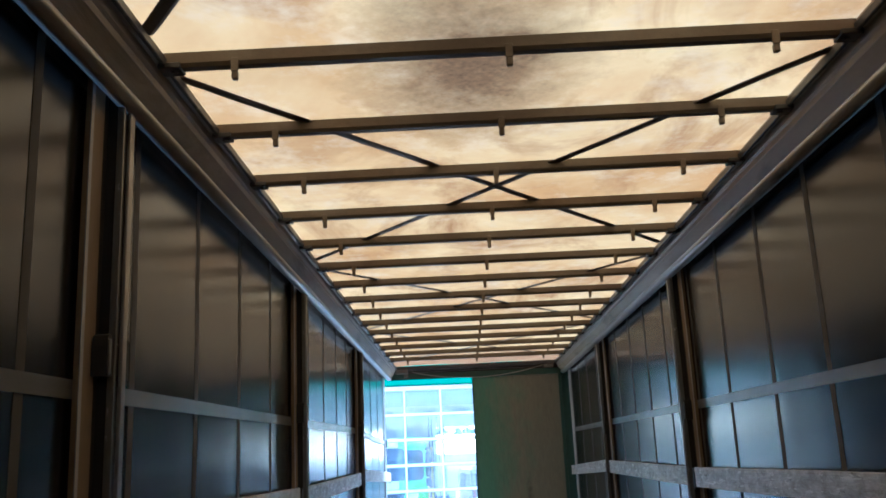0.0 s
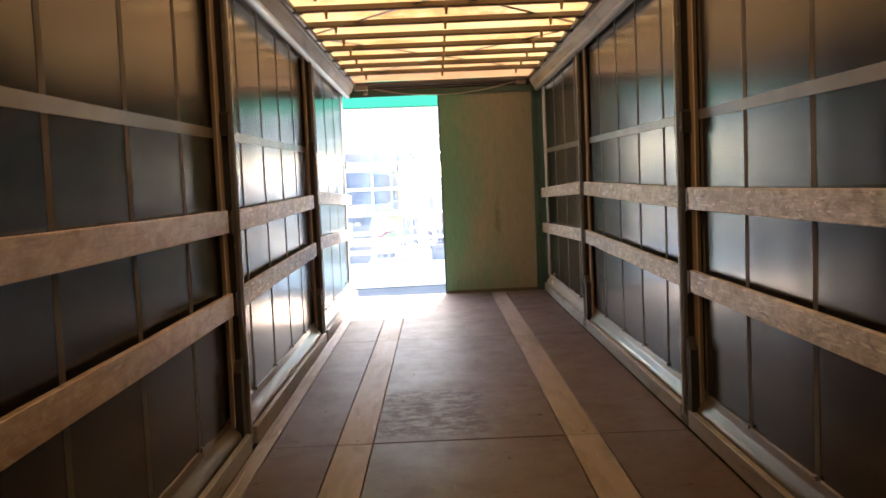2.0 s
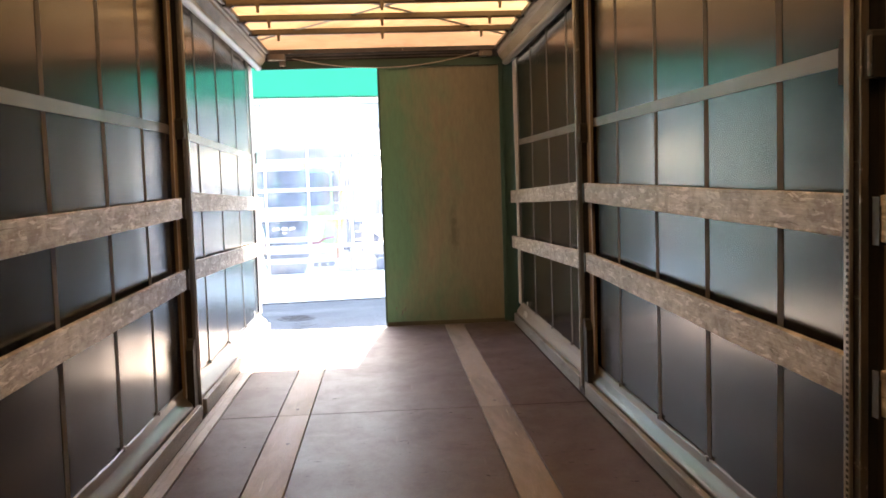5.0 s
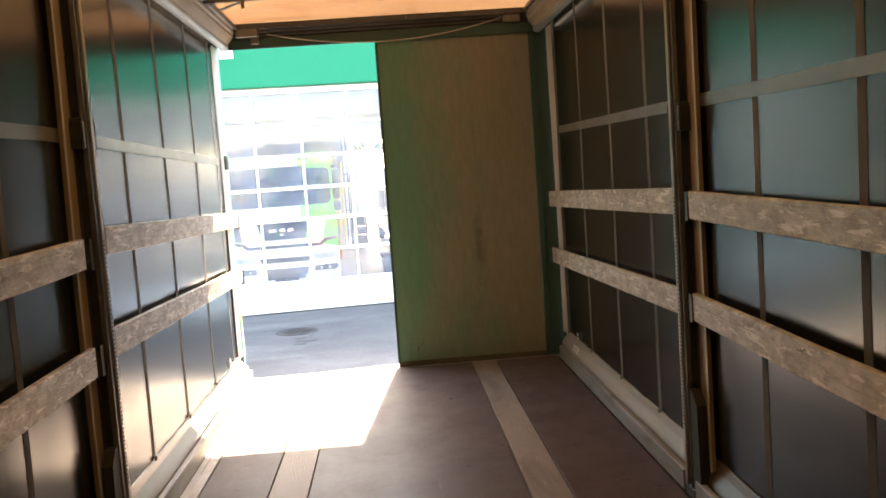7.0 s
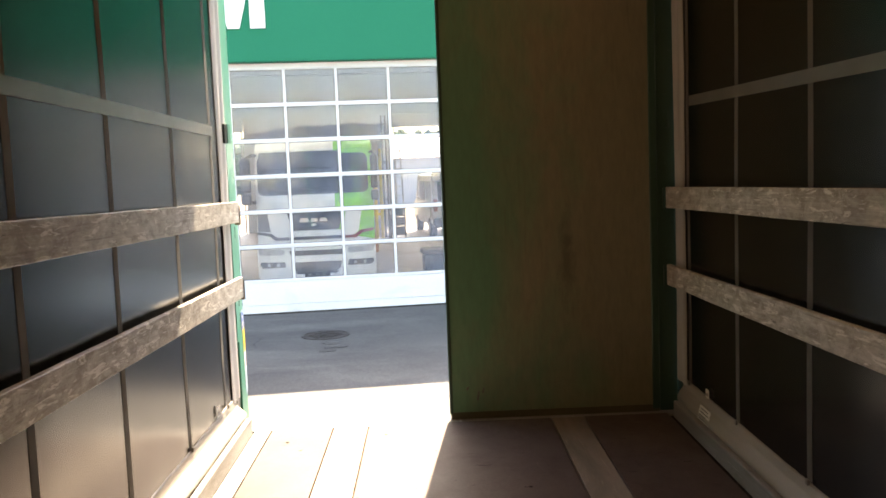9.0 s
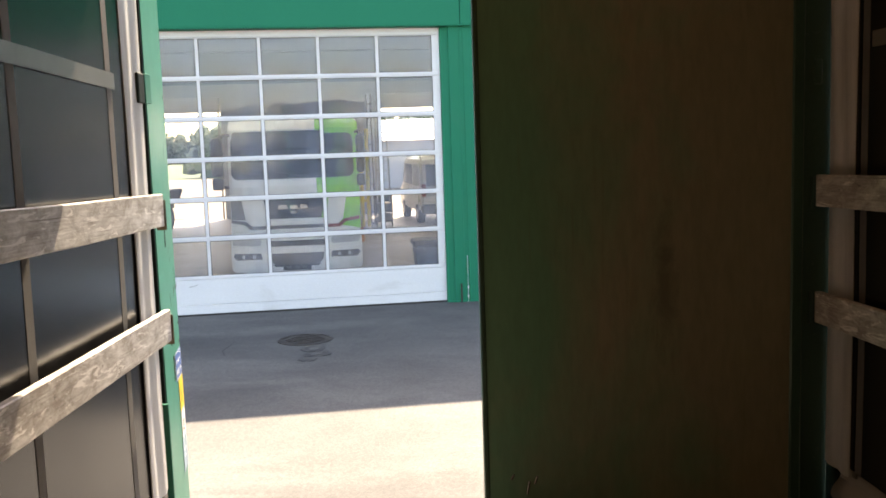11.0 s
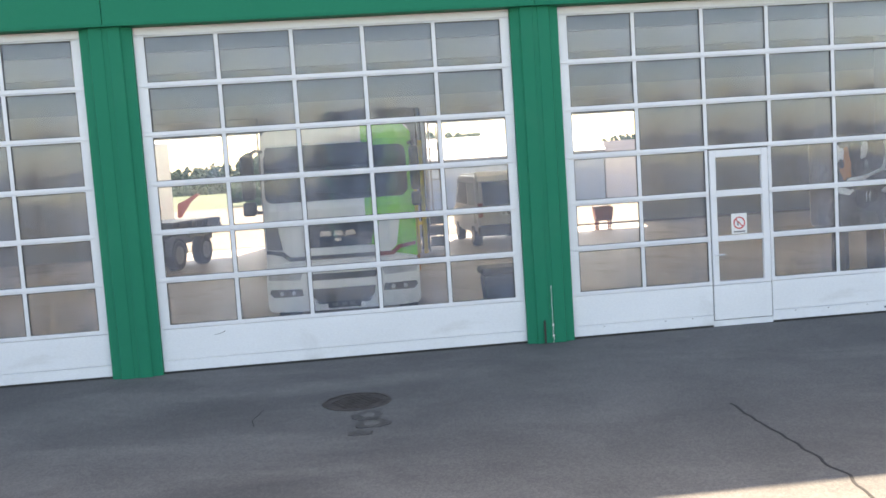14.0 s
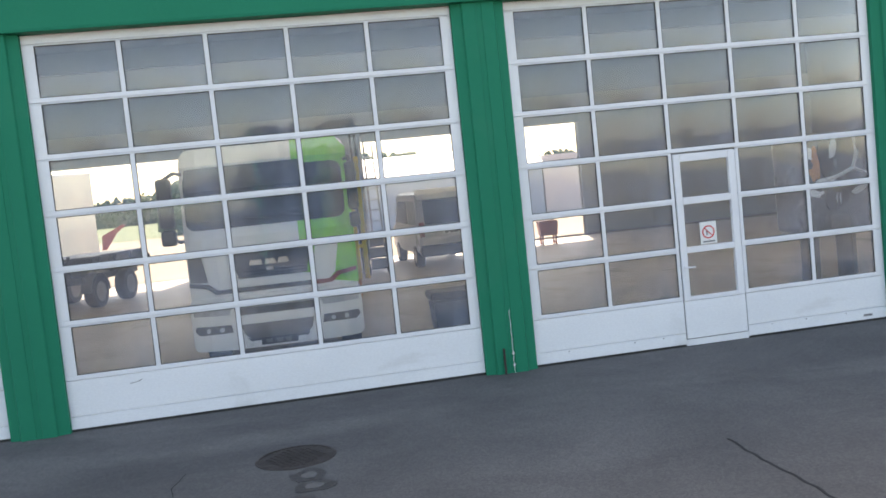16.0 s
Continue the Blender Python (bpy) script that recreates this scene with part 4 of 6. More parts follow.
for y, z, dy, dz in ((13.29, 1.03, 0.06, 0.03), (13.33, 0.99, 0.02, 0.015), (13.43, 0.90, 0.004, 0.05), (13.425, 0.86, 0.0, 0.04), (13.47, 0.855, 0.02, 0.02), (13.30, 0.80, -0.02, 0.06), (13.36, 1.42, 0.02, 0.08), (13.40, 0.92, 0.003, 0.03)):
    part("paint_scratch", tube([(post_x(y), y, z), (post_x(y + dy * 0.6), y + dy * 0.6, z + dz * 0.45), (post_x(y + dy), y + dy, z + dz)], 0.0008, 5), "belt", rear_frame, "pale scratch in the green paint")
part("rust_spot", tube([(post_x(13.388), 13.388, 0.83), (post_x(13.386), 13.386, 0.85), (post_x(13.388), 13.388, 0.872)], 0.0015, 5), "bow", rear_frame, "small rust spot")
part("header", profile([(12.70, 2.70), (12.70, 2.66), (12.76, 2.64), (12.80, 2.555), (12.83, 2.550), (12.83, 2.70)], "x", -1.36, 1.245), "steel", rear_frame, "dark steel header beam")
part("header_lip", box((-1.23, 12.766, 2.522), (1.16, 12.783, 2.60), 0.002), "green_dark", rear_frame)
part("rear_sill", bm_box(box((-1.235, 12.722, -0.14), (-0.058, 12.80, -0.008), 0.004), (-0.056, 12.722, -0.14), (1.245, 12.90, -0.012), 0.004), "sill", rear_frame, "scuffed metal rear sill")
for z, y in ((2.640, 12.735), (2.615, 12.765)):
    part("guide_rod", cyl((-0.98, y, z), (1.02, y, z + 0.01), 0.006, sides=8), "steel_pale", rear_frame)
part("rod_bracket", bm_box(bm_box(bmesh.new(), (-1.10, 12.70, 2.60), (-0.93, 12.79, 2.665), 0.006), (-0.99, 12.74, 2.55), (-0.93, 12.80, 2.61), 0.005), "steel_pale", rear_frame)
part("rod_bracket", box((0.93, 12.72, 2.60), (1.06, 12.79, 2.665), 0.006), "steel_pale", rear_frame)
solid("hanging_cord", tube([(-0.86 + 1.78 * i / 30, 12.74, 2.63 - 0.115 * (1 - (2 * i / 30 - 0.95) ** 2)) for i in range(31)], 0.0045), "cord", "thin pale cord sagging under the rear header", "cord")

leaf = thing("rear_door", "closed rear door leaf with olive-brown painted inside", "door")
part("panel", box((-0.045, 12.790, 0.03), (1.130, 12.838, 2.53), 0.003), "door_inner", leaf)
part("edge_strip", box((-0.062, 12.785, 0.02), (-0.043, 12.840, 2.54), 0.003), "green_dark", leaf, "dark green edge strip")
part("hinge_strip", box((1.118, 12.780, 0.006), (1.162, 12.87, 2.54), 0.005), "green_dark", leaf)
part("bottom_seal", box((-0.055, 12.794, -0.0115), (1.160, 12.838, 0.032), 0.001), "scrape", leaf, "brown scuffed bottom seal")
for x in (0.06, 0.12):
    part("lock_bar", cyl((x, 12.870, -0.02), (x, 12.885, 2.56), 0.014), "steel_pale", leaf)
for x, z, d in ((0.10, 0.10, 0.05), (0.13, 0.14, 0.03), (0.04, 0.16, 0.02)):
    part("chip", tube([(x, 12.789, z), (x + 0.01, 12.7885, z + d)], 0.005, 5), "belt", leaf, "pale paint chip")

# stickers: writing that cannot be read is plain bars
def sticker(name, label, origin, right, up, w, h, base, bars, ink):
    """A thin label; origin is its lower corner, bars are (u, v, w, h) in parts of its size."""
    right, up = Vector(right), Vector(up)
    m = Matrix.Identity(4)
    m.col[0][:3], m.col[1][:3], m.col[2][:3], m.col[3][:3] = right, up, right.cross(up), origin
    st = thing(name, label, "sticker", m)
    part("backing", box((0, 0, 0), (w, h, 0.0012)), base, st)
    for u, v, bw, bh in bars:
        part("print_bar", box((u * w, v * h, 0.0012), ((u + bw) * w, (v + bh) * h, 0.0016)), ink, st)
    return st


sticker("instruction_sticker", "blue and white instruction sticker on the green corner post", (post_x(13.297) + 0.001, 13.297, 0.466), (-0.124, 0.9923, 0), (0, 0, 1), 0.168, 0.122, "blue_sticker",
        [(0.02, 0.96, 0.96, 0.02), (0.02, 0.02, 0.96, 0.02), (0.01, 0.02, 0.012, 0.96), (0.978, 0.02, 0.012, 0.96), (0.70, 0.86, 0.2, 0.03), (0.12, 0.66, 0.66, 0.035), (0.2, 0.60, 0.4, 0.03), (0.12, 0.22, 0.16, 0.14), (0.38, 0.18, 0.14, 0.2), (0.64, 0.26, 0.2, 0.12)], "paper")
sticker("warning_sticker", "yellow warning sticker under the blue one", (post_x(13.36) + 0.001, 13.36, 0.318), (-0.124, 0.9923, 0), (0, 0, 1), 0.112, 0.146, "yellow_sticker", [(0.4, 0.25, 0.06, 0.5)], "grey_mark")
sticker("notice_sticker", "small white notice sticker on the green corner post", (post_x(13.37) + 0.001, 13.37, 0.195), (-0.124, 0.9923, 0), (0, 0, 1), 0.10, 0.12, "paper", [(0.35, 0.55, 0.35, 0.06), (0.35, 0.2, 0.35, 0.06), (0.30, 0.2, 0.06, 0.4), (0.66, 0.2, 0.06, 0.4)], "red_mark")
sticker("faded_sticker", "faded blue-grey sticker low on the green corner post", (post_x(13.36) + 0.001, 13.36, 0.04), (-0.124, 0.9923, 0), (0, 0, 1), 0.12, 0.15, "grey_sticker", [(0.2, 0.6, 0.5, 0.06), (0.25, 0.4, 0.3, 0.05)], "paper")
sticker("curtain_label", "small white label on the dark curtain", (1.262, 12.25, 0.213), (0, -1, 0), (0, 0, 1), 0.055, 0.045, "paper", [(0.2, 0.2, 0.6, 0.35)], "grey_mark")
sticker("hem_label", "silver printed label on the curtain hem", (1.2225, 12.27, 0.090), (0, -1, 0), (0.221, 0, 0.975), 0.17, 0.080, "paper",
        [(0.1, 0.78, 0.7, 0.08), (0.1, 0.58, 0.8, 0.08), (0.1, 0.38, 0.6, 0.08), (0.1, 0.15, 0.8, 0.1)], "grey_mark")
sticker("curtain_label", "small white label on the dark curtain", (-1.262, 12.22, 0.215), (0, 1, 0), (0, 0, 1), 0.055, 0.055, "paper", [(0.2, 0.2, 0.6, 0.35)], "grey_mark")

# crumbs and splinters left on the loading floor
for x, y, r in ((-0.95, 12.45, 0.012), (-0.42, 12.52, 0.008), (-0.86, 12.30, 0.006), (-0.15, 12.2, 0.007), (0.32, 9.3, 0.009), (0.05, 8.7, 0.006), (-0.35, 7.9, 0.008), (0.42, 6.6, 0.010), (-0.88, 6.9, 0.008), (0.18, 5.8, 0.007)):
    bm = bmesh.new()
    bmesh.ops.create_icosphere(bm, subdivisions=1, radius=r)
    for v in bm.verts:
        v.co = Vector((v.co.x * random.uniform(0.7, 1.9), v.co.y * random.uniform(0.6, 1.2), max(0.0, v.co.z) * 0.4))
    solid("crumb", bm, "subfloor", "dark crumb of dirt on the plywood floor", "debris", Matrix.Translation((x, y, 0.0012)) @ Matrix.Rotation(random.uniform(0, 3), 4, "Z"), group="crumbs")


# ---- the yard between trailer and workshop ----
GROUND = -1.22
ground = solid("ground", box((-900, -900, GROUND - 0.3), (900, 900, GROUND)), "asphalt", "grey weathered asphalt yard with dark stains", "ground", kind="structure")


def disc_rows(cx, cy, r, z):
    """A cast cover with a rim and raised cross bars."""
    bm = bm_cyl(bmesh.new(), (cx, cy, z - 0.02), (cx, cy, z + 0.004), r, sides=40)
    for i in range(-5, 6):
        w = math.sqrt(max(0, (r * 0.86) ** 2 - (i * r * 0.15) ** 2))
        if w > 0.03:
            for k in range(-4, 5):
                x0 = k * r * 0.19 + (0.5 * r * 0.19 if i % 2 else 0)
                if abs(x0) + 0.03 < w:
                    bm_box(bm, (cx + x0 - 0.024, cy + i * r * 0.15 - 0.017, z + 0.004), (cx + x0 + 0.024, cy + i * r * 0.15 + 0.017, z + 0.010))
    return bm


manhole = thing("manhole_cover", "rusty round cast-iron manhole cover set in asphalt", "manhole cover")
part("cover", disc_rows(-1.89, 22.03, 0.345, GROUND), "iron", manhole)
bm = bmesh.new()
ring = [[bm.verts.new((-1.89 + r * math.cos(a), 22.03 + r * math.sin(a), GROUND + h)) for a in [2 * math.pi * i / 40 for i in range(40)]] for r, h in ((0.35, 0.003), (0.35, 0.008), (0.385, 0.008), (0.39, -0.01))]
for a, b in zip(ring, ring[1:]):
    for i in range(40):
        bm.faces.new((a[i], a[(i + 1) % 40], b[(i + 1) % 40], b[i]))
bmesh.ops.recalc_face_normals(bm, faces=bm.faces)
part("rim", bm, "iron", manhole)


def blot(cx, cy, rx, ry, z, seed, n=40):
    """A flat ragged patch."""
    bm = bmesh.new()
    ringv = []
    for i in range(n):
        a = 2 * math.pi * i / n
        k = 1 + 0.35 * noise.noise((math.cos(a) * 1.6, math.sin(a) * 1.6, seed)) + 0.14 * noise.noise((math.cos(a) * 5, math.sin(a) * 5, seed))
        ringv.append(bm.verts.new((cx + rx * k * math.cos(a), cy + ry * k * math.sin(a), z)))
    low = [bm.verts.new(v.co - Vector((0, 0, 0.01))) for v in ringv]
    bm.faces.new(ringv)
    for i in range(n):
        bm.faces.new((low[i], low[(i + 1) % n], ringv[(i + 1) % n], ringv[i]))
    bmesh.ops.recalc_face_normals(bm, faces=bm.faces)
    return bm


for i, (x, y, rx, ry) in enumerate(((-1.70, 21.42, 0.17, 0.17), (-1.64, 21.10, 0.19, 0.15), (-1.72, 20.80, 0.12, 0.10))):
    solid("tar_patch", blot(x, y, rx, ry, GROUND + 0.004, i * 3.7), "patch", "dark tar patch on the asphalt", "patch", group="tar patches")
    if i < 2:
        solid("asphalt_fill", blot(x, y, rx * 0.45, ry * 0.5, GROUND + 0.007, i * 3.7), "stone_fill", "pale round fill inside a tar patch", "patch", group="asphalt fills")


def crack(points, seed, width=0.012):
    """A ragged dark line through the given bends."""
    pts = []
    for (x0, y0), (x1, y1) in zip(points, points[1:]):
        n = max(3, int(math.hypot(x1 - x0, y1 - y0) / 0.06))
        for i in range(n):
            f = i / n
            x, y = x0 + (x1 - x0) * f, y0 + (y1 - y0) * f
            pts.append((x + 0.035 * noise.noise((x * 5, y * 5, seed)), y + 0.02 * noise.noise((y * 6, x * 6, seed)), GROUND + 0.001))
    return tube(pts, width, 5, 0.25)


solid("asphalt_crack", crack([(1.97, 21.03), (2.03, 20.3), (2.12, 19.7), (2.15, 19.2), (2.2, 18.9), (2.16, 18.3), (2.28, 17.8)], 2.0, 0.015), "crack", "long dark crack across the asphalt", "crack")
solid("asphalt_crack", crack([(-2.9, 21.9), (-2.95, 21.5), (-2.85, 21.2)], 5.0, 0.006), "crack", "short thin crack in the asphalt", "crack")

# ---- the workshop: everything below is laid out along its front (x), inward (y) and up from the ground (z) ----
SHOP = Matrix.Translation((-4.743, 24.12, GROUND)) @ Matrix.Rotation(radians(6.45), 4, "Z")
BAY, GAP, TOP, DEEP, HIGH = 5.02, 0.67, 4.61, 22.5, 7.475

wall_shop_front = thing("wall_shop_front", "bright green clad workshop front with glazed gates", "wall", SHOP, kind="structure")
part("side_wall", box((-14.0, -0.05, 0), (-6.36, 0.25, TOP)), "green_wall", wall_shop_front)
part("side_wall", box((17.07, -0.05, 0), (24.0, 0.25, TOP)), "green_wall", wall_shop_front)
for x in (-6.36, -0.67, 5.02, 10.71, 16.40):
    x0, x1 = x + 0.002, x + GAP - 0.002
    outline = [(x0, 0.25), (x0, -0.02), (x0 + 0.12, -0.05), (x0 + 0.135, -0.085), (x0 + 0.30, -0.085), (x0 + 0.305, -0.075), (x0 + 0.37, -0.075), (x0 + 0.375, -0.085), (x1 - 0.135, -0.085), (x1 - 0.12, -0.05), (x1, -0.02), (x1, 0.25)]
    part("pillar", profile(outline, "z", 0.0, TOP + 0.03), "green_wall", wall_shop_front)
    part("fascia_panel", box((x + GAP / 2 + 0.004, -0.13, TOP + 0.055), (x + GAP / 2 + 5.686, 0.02, HIGH), 0.006), "green_wall", wall_shop_front)
part("fascia_back", box((-14.0, 0.02, TOP + 0.04), (24.0, 0.30, HIGH - 0.02)), "green_wall", wall_shop_front)
part("drip_edge", box((-14.0, -0.15, TOP + 0.032), (24.0, 0.02, TOP + 0.053), 0.004), "green_wall", wall_shop_front)
part("coping", box((-14.1, -0.16, HIGH), (24.1, 0.34, HIGH + 0.06), 0.006), "grey_roof", wall_shop_front)

sign = thing("fascia_sign", "white raised sign shapes on the green fascia", "sign", SHOP)
part("sign_bar", box((1.52, -0.165, 5.235), (1.79, -0.132, 6.25), 0.004), "sign_white", sign)
part("sign_wedge", profile([(1.525, 5.98), (1.33, 5.235), (1.12, 5.235), (0.93, 5.98), (0.93, 6.25), (1.525, 6.25)], "y", -0.165, -0.132), "sign_white", sign)
part("sign_bar", box((0.66, -0.165, 5.235), (0.93, -0.132, 6.25), 0.004), "sign_white", sign)

PIPE = [(5.37, -0.10, 0.0 + 0.054 * i) for i in range(16)]
rod = tube([(x + 0.004 * math.sin(i * 1.7), y, z) for i, (x, y, z) in enumerate(PIPE)], 0.0035)
for z in (0.09, 0.24):
    bm_cyl(rod, (5.37, -0.10, z), (5.375, -0.10, z + 0.03), 0.013, sides=8)
solid("thin_rod", rod, "paper", "thin pale rod standing against the green pillar", "rod", SHOP)
solid("rusty_stake", box((5.24, -0.12, 0.0), (5.265, -0.10, 0.33), 0.003), "iron", "short rusty stake against the green pillar", "stake", SHOP)

COLS = (0.0, 1.066, 2.055, 3.005, 3.972, 5.02)
ROWS = (0.606, 1.256, 1.902, 2.552, 3.208, 3.861, 4.530)
PANES = {}


def pane_mesh(w, h):
    """A slightly bowed glazing panel, by its size."""
    key = (round(w, 3), round(h, 3))
    if key not in PANES:
        bm = bmesh.new()
        n = 6
        grids = []
        for off in (0.0, 0.012):
            grids.append([[bm.verts.new((w * i / n, off - 0.005 * (1 - (2 * i / n - 1) ** 2) * (1 - (2 * k / n - 1) ** 2), h * k / n)) for k in range(n + 1)] for i in range(n + 1)])
        for g in grids:
            for i in range(n):
                for k in range(n):
                    bm.faces.new((g[i][k], g[i + 1][k], g[i + 1][k + 1], g[i][k + 1]))
        bmesh.ops.recalc_face_normals(bm, faces=bm.faces)
        PANES[key] = mesh_of("pane", bm, "glass", True)
    return PANES[key]


def glazed_section(gate, z0, z1, spans, lo, hi, left=0.135, right=0.130):
    """One section of a gate from lo to hi: frame with its stiles and mullions, seals and a pane in each span."""
    bm = bmesh.new()
    foot, head, mull = 0.058, 0.018, 0.0265
    bm_box(bm, (lo, -0.020, z0 + 0.0025), (hi, 0.030, z0 + foot), 0.004)
    bm_box(bm, (lo + 0.002, 0.0, z1 - 0.006), (hi - 0.002, 0.026, z1 + 0.006))
    bm_box(bm, (lo, -0.020, z1 - head), (hi, 0.030, z1 - 0.0025), 0.003)
    bm_box(bm, (lo, -0.018, z0 + foot), (lo + left, 0.028, z1 - head), 0.003)
    bm_box(bm, (hi - right, -0.018, z0 + foot), (hi, 0.028, z1 - head), 0.003)
    for _, b in spans[:-1]:
        bm_box(bm, (b - mull, -0.018, z0 + foot), (b + mull, 0.028, z1 - head), 0.003)
    frame_part = part("section_frame", bm, "white_frame", gate)
    for i, (a, b) in enumerate(spans):
        x0, x1 = (a + left if i == 0 else a + mull), (b - right if i == len(spans) - 1 else b - mull)
        seal = bmesh.new()
        for u0, u1, v0, v1 in ((x0, x1, z0 + foot, z0 + foot + 0.009), (x0, x1, z1 - head - 0.009, z1 - head), (x0, x0 + 0.009, z0 + foot + 0.009, z1 - head - 0.009), (x1 - 0.009, x1, z0 + foot + 0.009, z1 - head - 0.009)):
            bm_box(seal, (u0, -0.012, v0), (u1, 0.004, v1))
        part("seal", seal, "seal", frame_part)
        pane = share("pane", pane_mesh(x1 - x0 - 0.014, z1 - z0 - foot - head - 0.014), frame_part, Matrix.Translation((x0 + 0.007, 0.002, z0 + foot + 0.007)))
        pane.visible_shadow = False
    return frame_part


def bottom_panel(gate, lo, hi, z1=0.606):
    """The ribbed bottom panel with its kick rail under a groove."""
    outline = [(0.03, 0.180), (-0.016, 0.180)]
    for i in range(5):
        z = 0.20 + i * 0.079
        outline += [(-0.018, z), (-0.0188, z + 0.006), (-0.0188, z + 0.068), (-0.018, z + 0.074)]
    outline += [(-0.018, z1 - 0.0025), (0.03, z1 - 0.0025)]
    p = part("bottom_panel", profile(outline, "x", lo, hi), "white_panel", gate, "white ribbed bottom panel")
    part("kick_rail", box((lo, -0.021, 0.030), (hi, 0.03, 0.175), 0.003), "white_panel", p, "scuffed white kick rail")
    part("floor_seal", box((lo, -0.012, 0.0), (hi, 0.02, 0.031)), "seal", p)
    return p


def gate_at(x, label):
    return thing("sectional_gate", label, "workshop gate", SHOP @ Matrix.Translation((x, 0.06, 0)), group="workshop gates")


def trim(gate):
    bm = bm_box(bmesh.new(), (0.0, -0.022, TOP - 0.077), (BAY, 0.03, TOP + 0.026), 0.004)
    part("top_trim", bm, "white_frame", gate)


SPANS = list(zip(COLS, COLS[1:]))
for x in (0.0, -5.69, 11.38):
    gate = gate_at(x, "closed white sectional gate with six rows of glazing")
    for z0, z1 in zip(ROWS, ROWS[1:]):
        glazed_section(gate, z0, z1, SPANS, 0.0, BAY)
    bottom_panel(gate, 0.0, BAY)
    trim(gate)
    if x == 0.0:
        part("scratch", tube([(0.72, -0.0225, 0.49), (0.80, -0.0225, 0.50), (0.86, -0.0225, 0.525)], 0.004, 5), "grey_mark", gate, "dark scratch on the bottom panel")

gate = gate_at(5.69, "closed white sectional gate with a wicket door in it")
for z0, z1 in zip(ROWS[3:], ROWS[4:]):
    glazed_section(gate, z0, z1, SPANS, 0.0, BAY)
W0, W1 = 2.075, 2.955
for z0, z1 in zip(ROWS[:3], ROWS[1:]):
    glazed_section(gate, z0, z1, [SPANS[0], (COLS[1], W0 - 0.004)], 0.0, W0 - 0.004, right=0.045)
    glazed_section(gate, z0, z1, [(W1 + 0.004, COLS[4]), (COLS[4], BAY)], W1 + 0.004, BAY, left=0.05)
bottom_panel(gate, 0.0, W0 - 0.006)
bottom_panel(gate, W1 + 0.006, BAY)
part("threshold", box((W0 - 0.005, -0.020, 0.004), (W1 + 0.005, 0.03, 0.090), 0.003), "white_panel", gate)
for px in (0.45, 1.35, 1.75, 3.3, 3.8, 4.4):
    part("rivet", cyl((px, -0.026, 0.150), (px, -0.020, 0.150), 0.008, sides=8), "grey_mark", gate)
part("maker_plate", box((4.66, -0.026, 0.075), (4.79, -0.021, 0.105)), "grey_mark", gate, "small grey plate")
trim(gate)
# black strips added for the shade in the gap round the wicket
bm = bmesh.new()
for x in (W0 - 0.006, W1 - 0.006):
    bm_box(bm, (x, -0.010, 0.100), (x + 0.012, 0.010, 2.55))
bm_box(bm, (W0 + 0.007, -0.010, 0.091), (W1 - 0.007, 0.010, 0.100))
part("wicket_seal", bm, "seal", gate, "black strips put in for the shaded gap round the wicket door")
wicket = part("wicket_door", box((W0 + 0.008, -0.030, 0.101), (W1 - 0.008, 0.026, 0.600), 0.004), "white_panel", gate, "white glazed wicket door")
bm = bmesh.new()
zs = ((0.606, 0.655), (1.231, 1.310), (1.870, 1.962), (2.430, 2.532))
bm_box(bm, (W0 + 0.008, -0.034, 0.606), (W0 + 0.100, 0.026, 2.532), 0.004)
bm_box(bm, (W1 - 0.105, -0.034, 0.606), (W1 - 0.008, 0.026, 2.532), 0.004)
for z0, z1 in zs:
    bm_box(bm, (W0 + 0.101, -0.033, z0), (W1 - 0.106, 0.026, z1), 0.004)
part("door_frame", bm, "white_frame", wicket)
for (_, z0), (z1, _) in zip(zs, zs[1:]):
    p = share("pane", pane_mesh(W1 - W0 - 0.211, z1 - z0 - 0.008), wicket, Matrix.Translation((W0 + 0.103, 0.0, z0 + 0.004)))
    p.visible_shadow = False
bm = bm_box(bmesh.new(), (W0 + 0.035, -0.042, 0.92), (W0 + 0.065, -0.033, 1.08), 0.003)
bm_cyl(bm, (W0 + 0.05, -0.085, 1.05), (W0 + 0.05, -0.034, 1.05), 0.010, sides=8)
bm_cyl(bm, (W0 + 0.05, -0.083, 1.05), (W0 + 0.175, -0.083, 1.045), 0.011, sides=8)
part("door_handle", bm, "white_frame", wicket, "white lever handle")
prohibit = thing("prohibition_sign", "white notice with a red no-smoking ring on the wicket door", "sign", SHOP @ Matrix.Translation((5.69 + 2.385, 0.050, 1.325)))
part("plate", box((0, -0.006, 0), (0.23, 0.0, 0.29), 0.001), "paper", prohibit)
bm = bmesh.new()
tor = [[bm.verts.new((0.115 + r * math.cos(a), y, 0.155 + r * math.sin(a))) for a in [2 * math.pi * i / 32 for i in range(32)]] for r, y in ((0.088, -0.006), (0.088, -0.008), (0.070, -0.008), (0.070, -0.006))]
for a, b in zip(tor, tor[1:]):
    for i in range(32):
        bm.faces.new((a[i], a[(i + 1) % 32], b[(i + 1) % 32], b[i]))
bmesh.ops.recalc_face_normals(bm, faces=bm.faces)
part("ring", bm, "red_mark", prohibit)
part("slash", tube([(0.06, -0.0075, 0.21), (0.17, -0.0075, 0.10)], 0.008, 5), "red_mark", prohibit)
part("symbol", box((0.085, -0.0072, 0.115), (0.105, -0.006, 0.18)), "grey_mark", prohibit)
part("print_bar", box((0.03, -0.0072, 0.02), (0.20, -0.006, 0.04)), "grey_mark", prohibit)

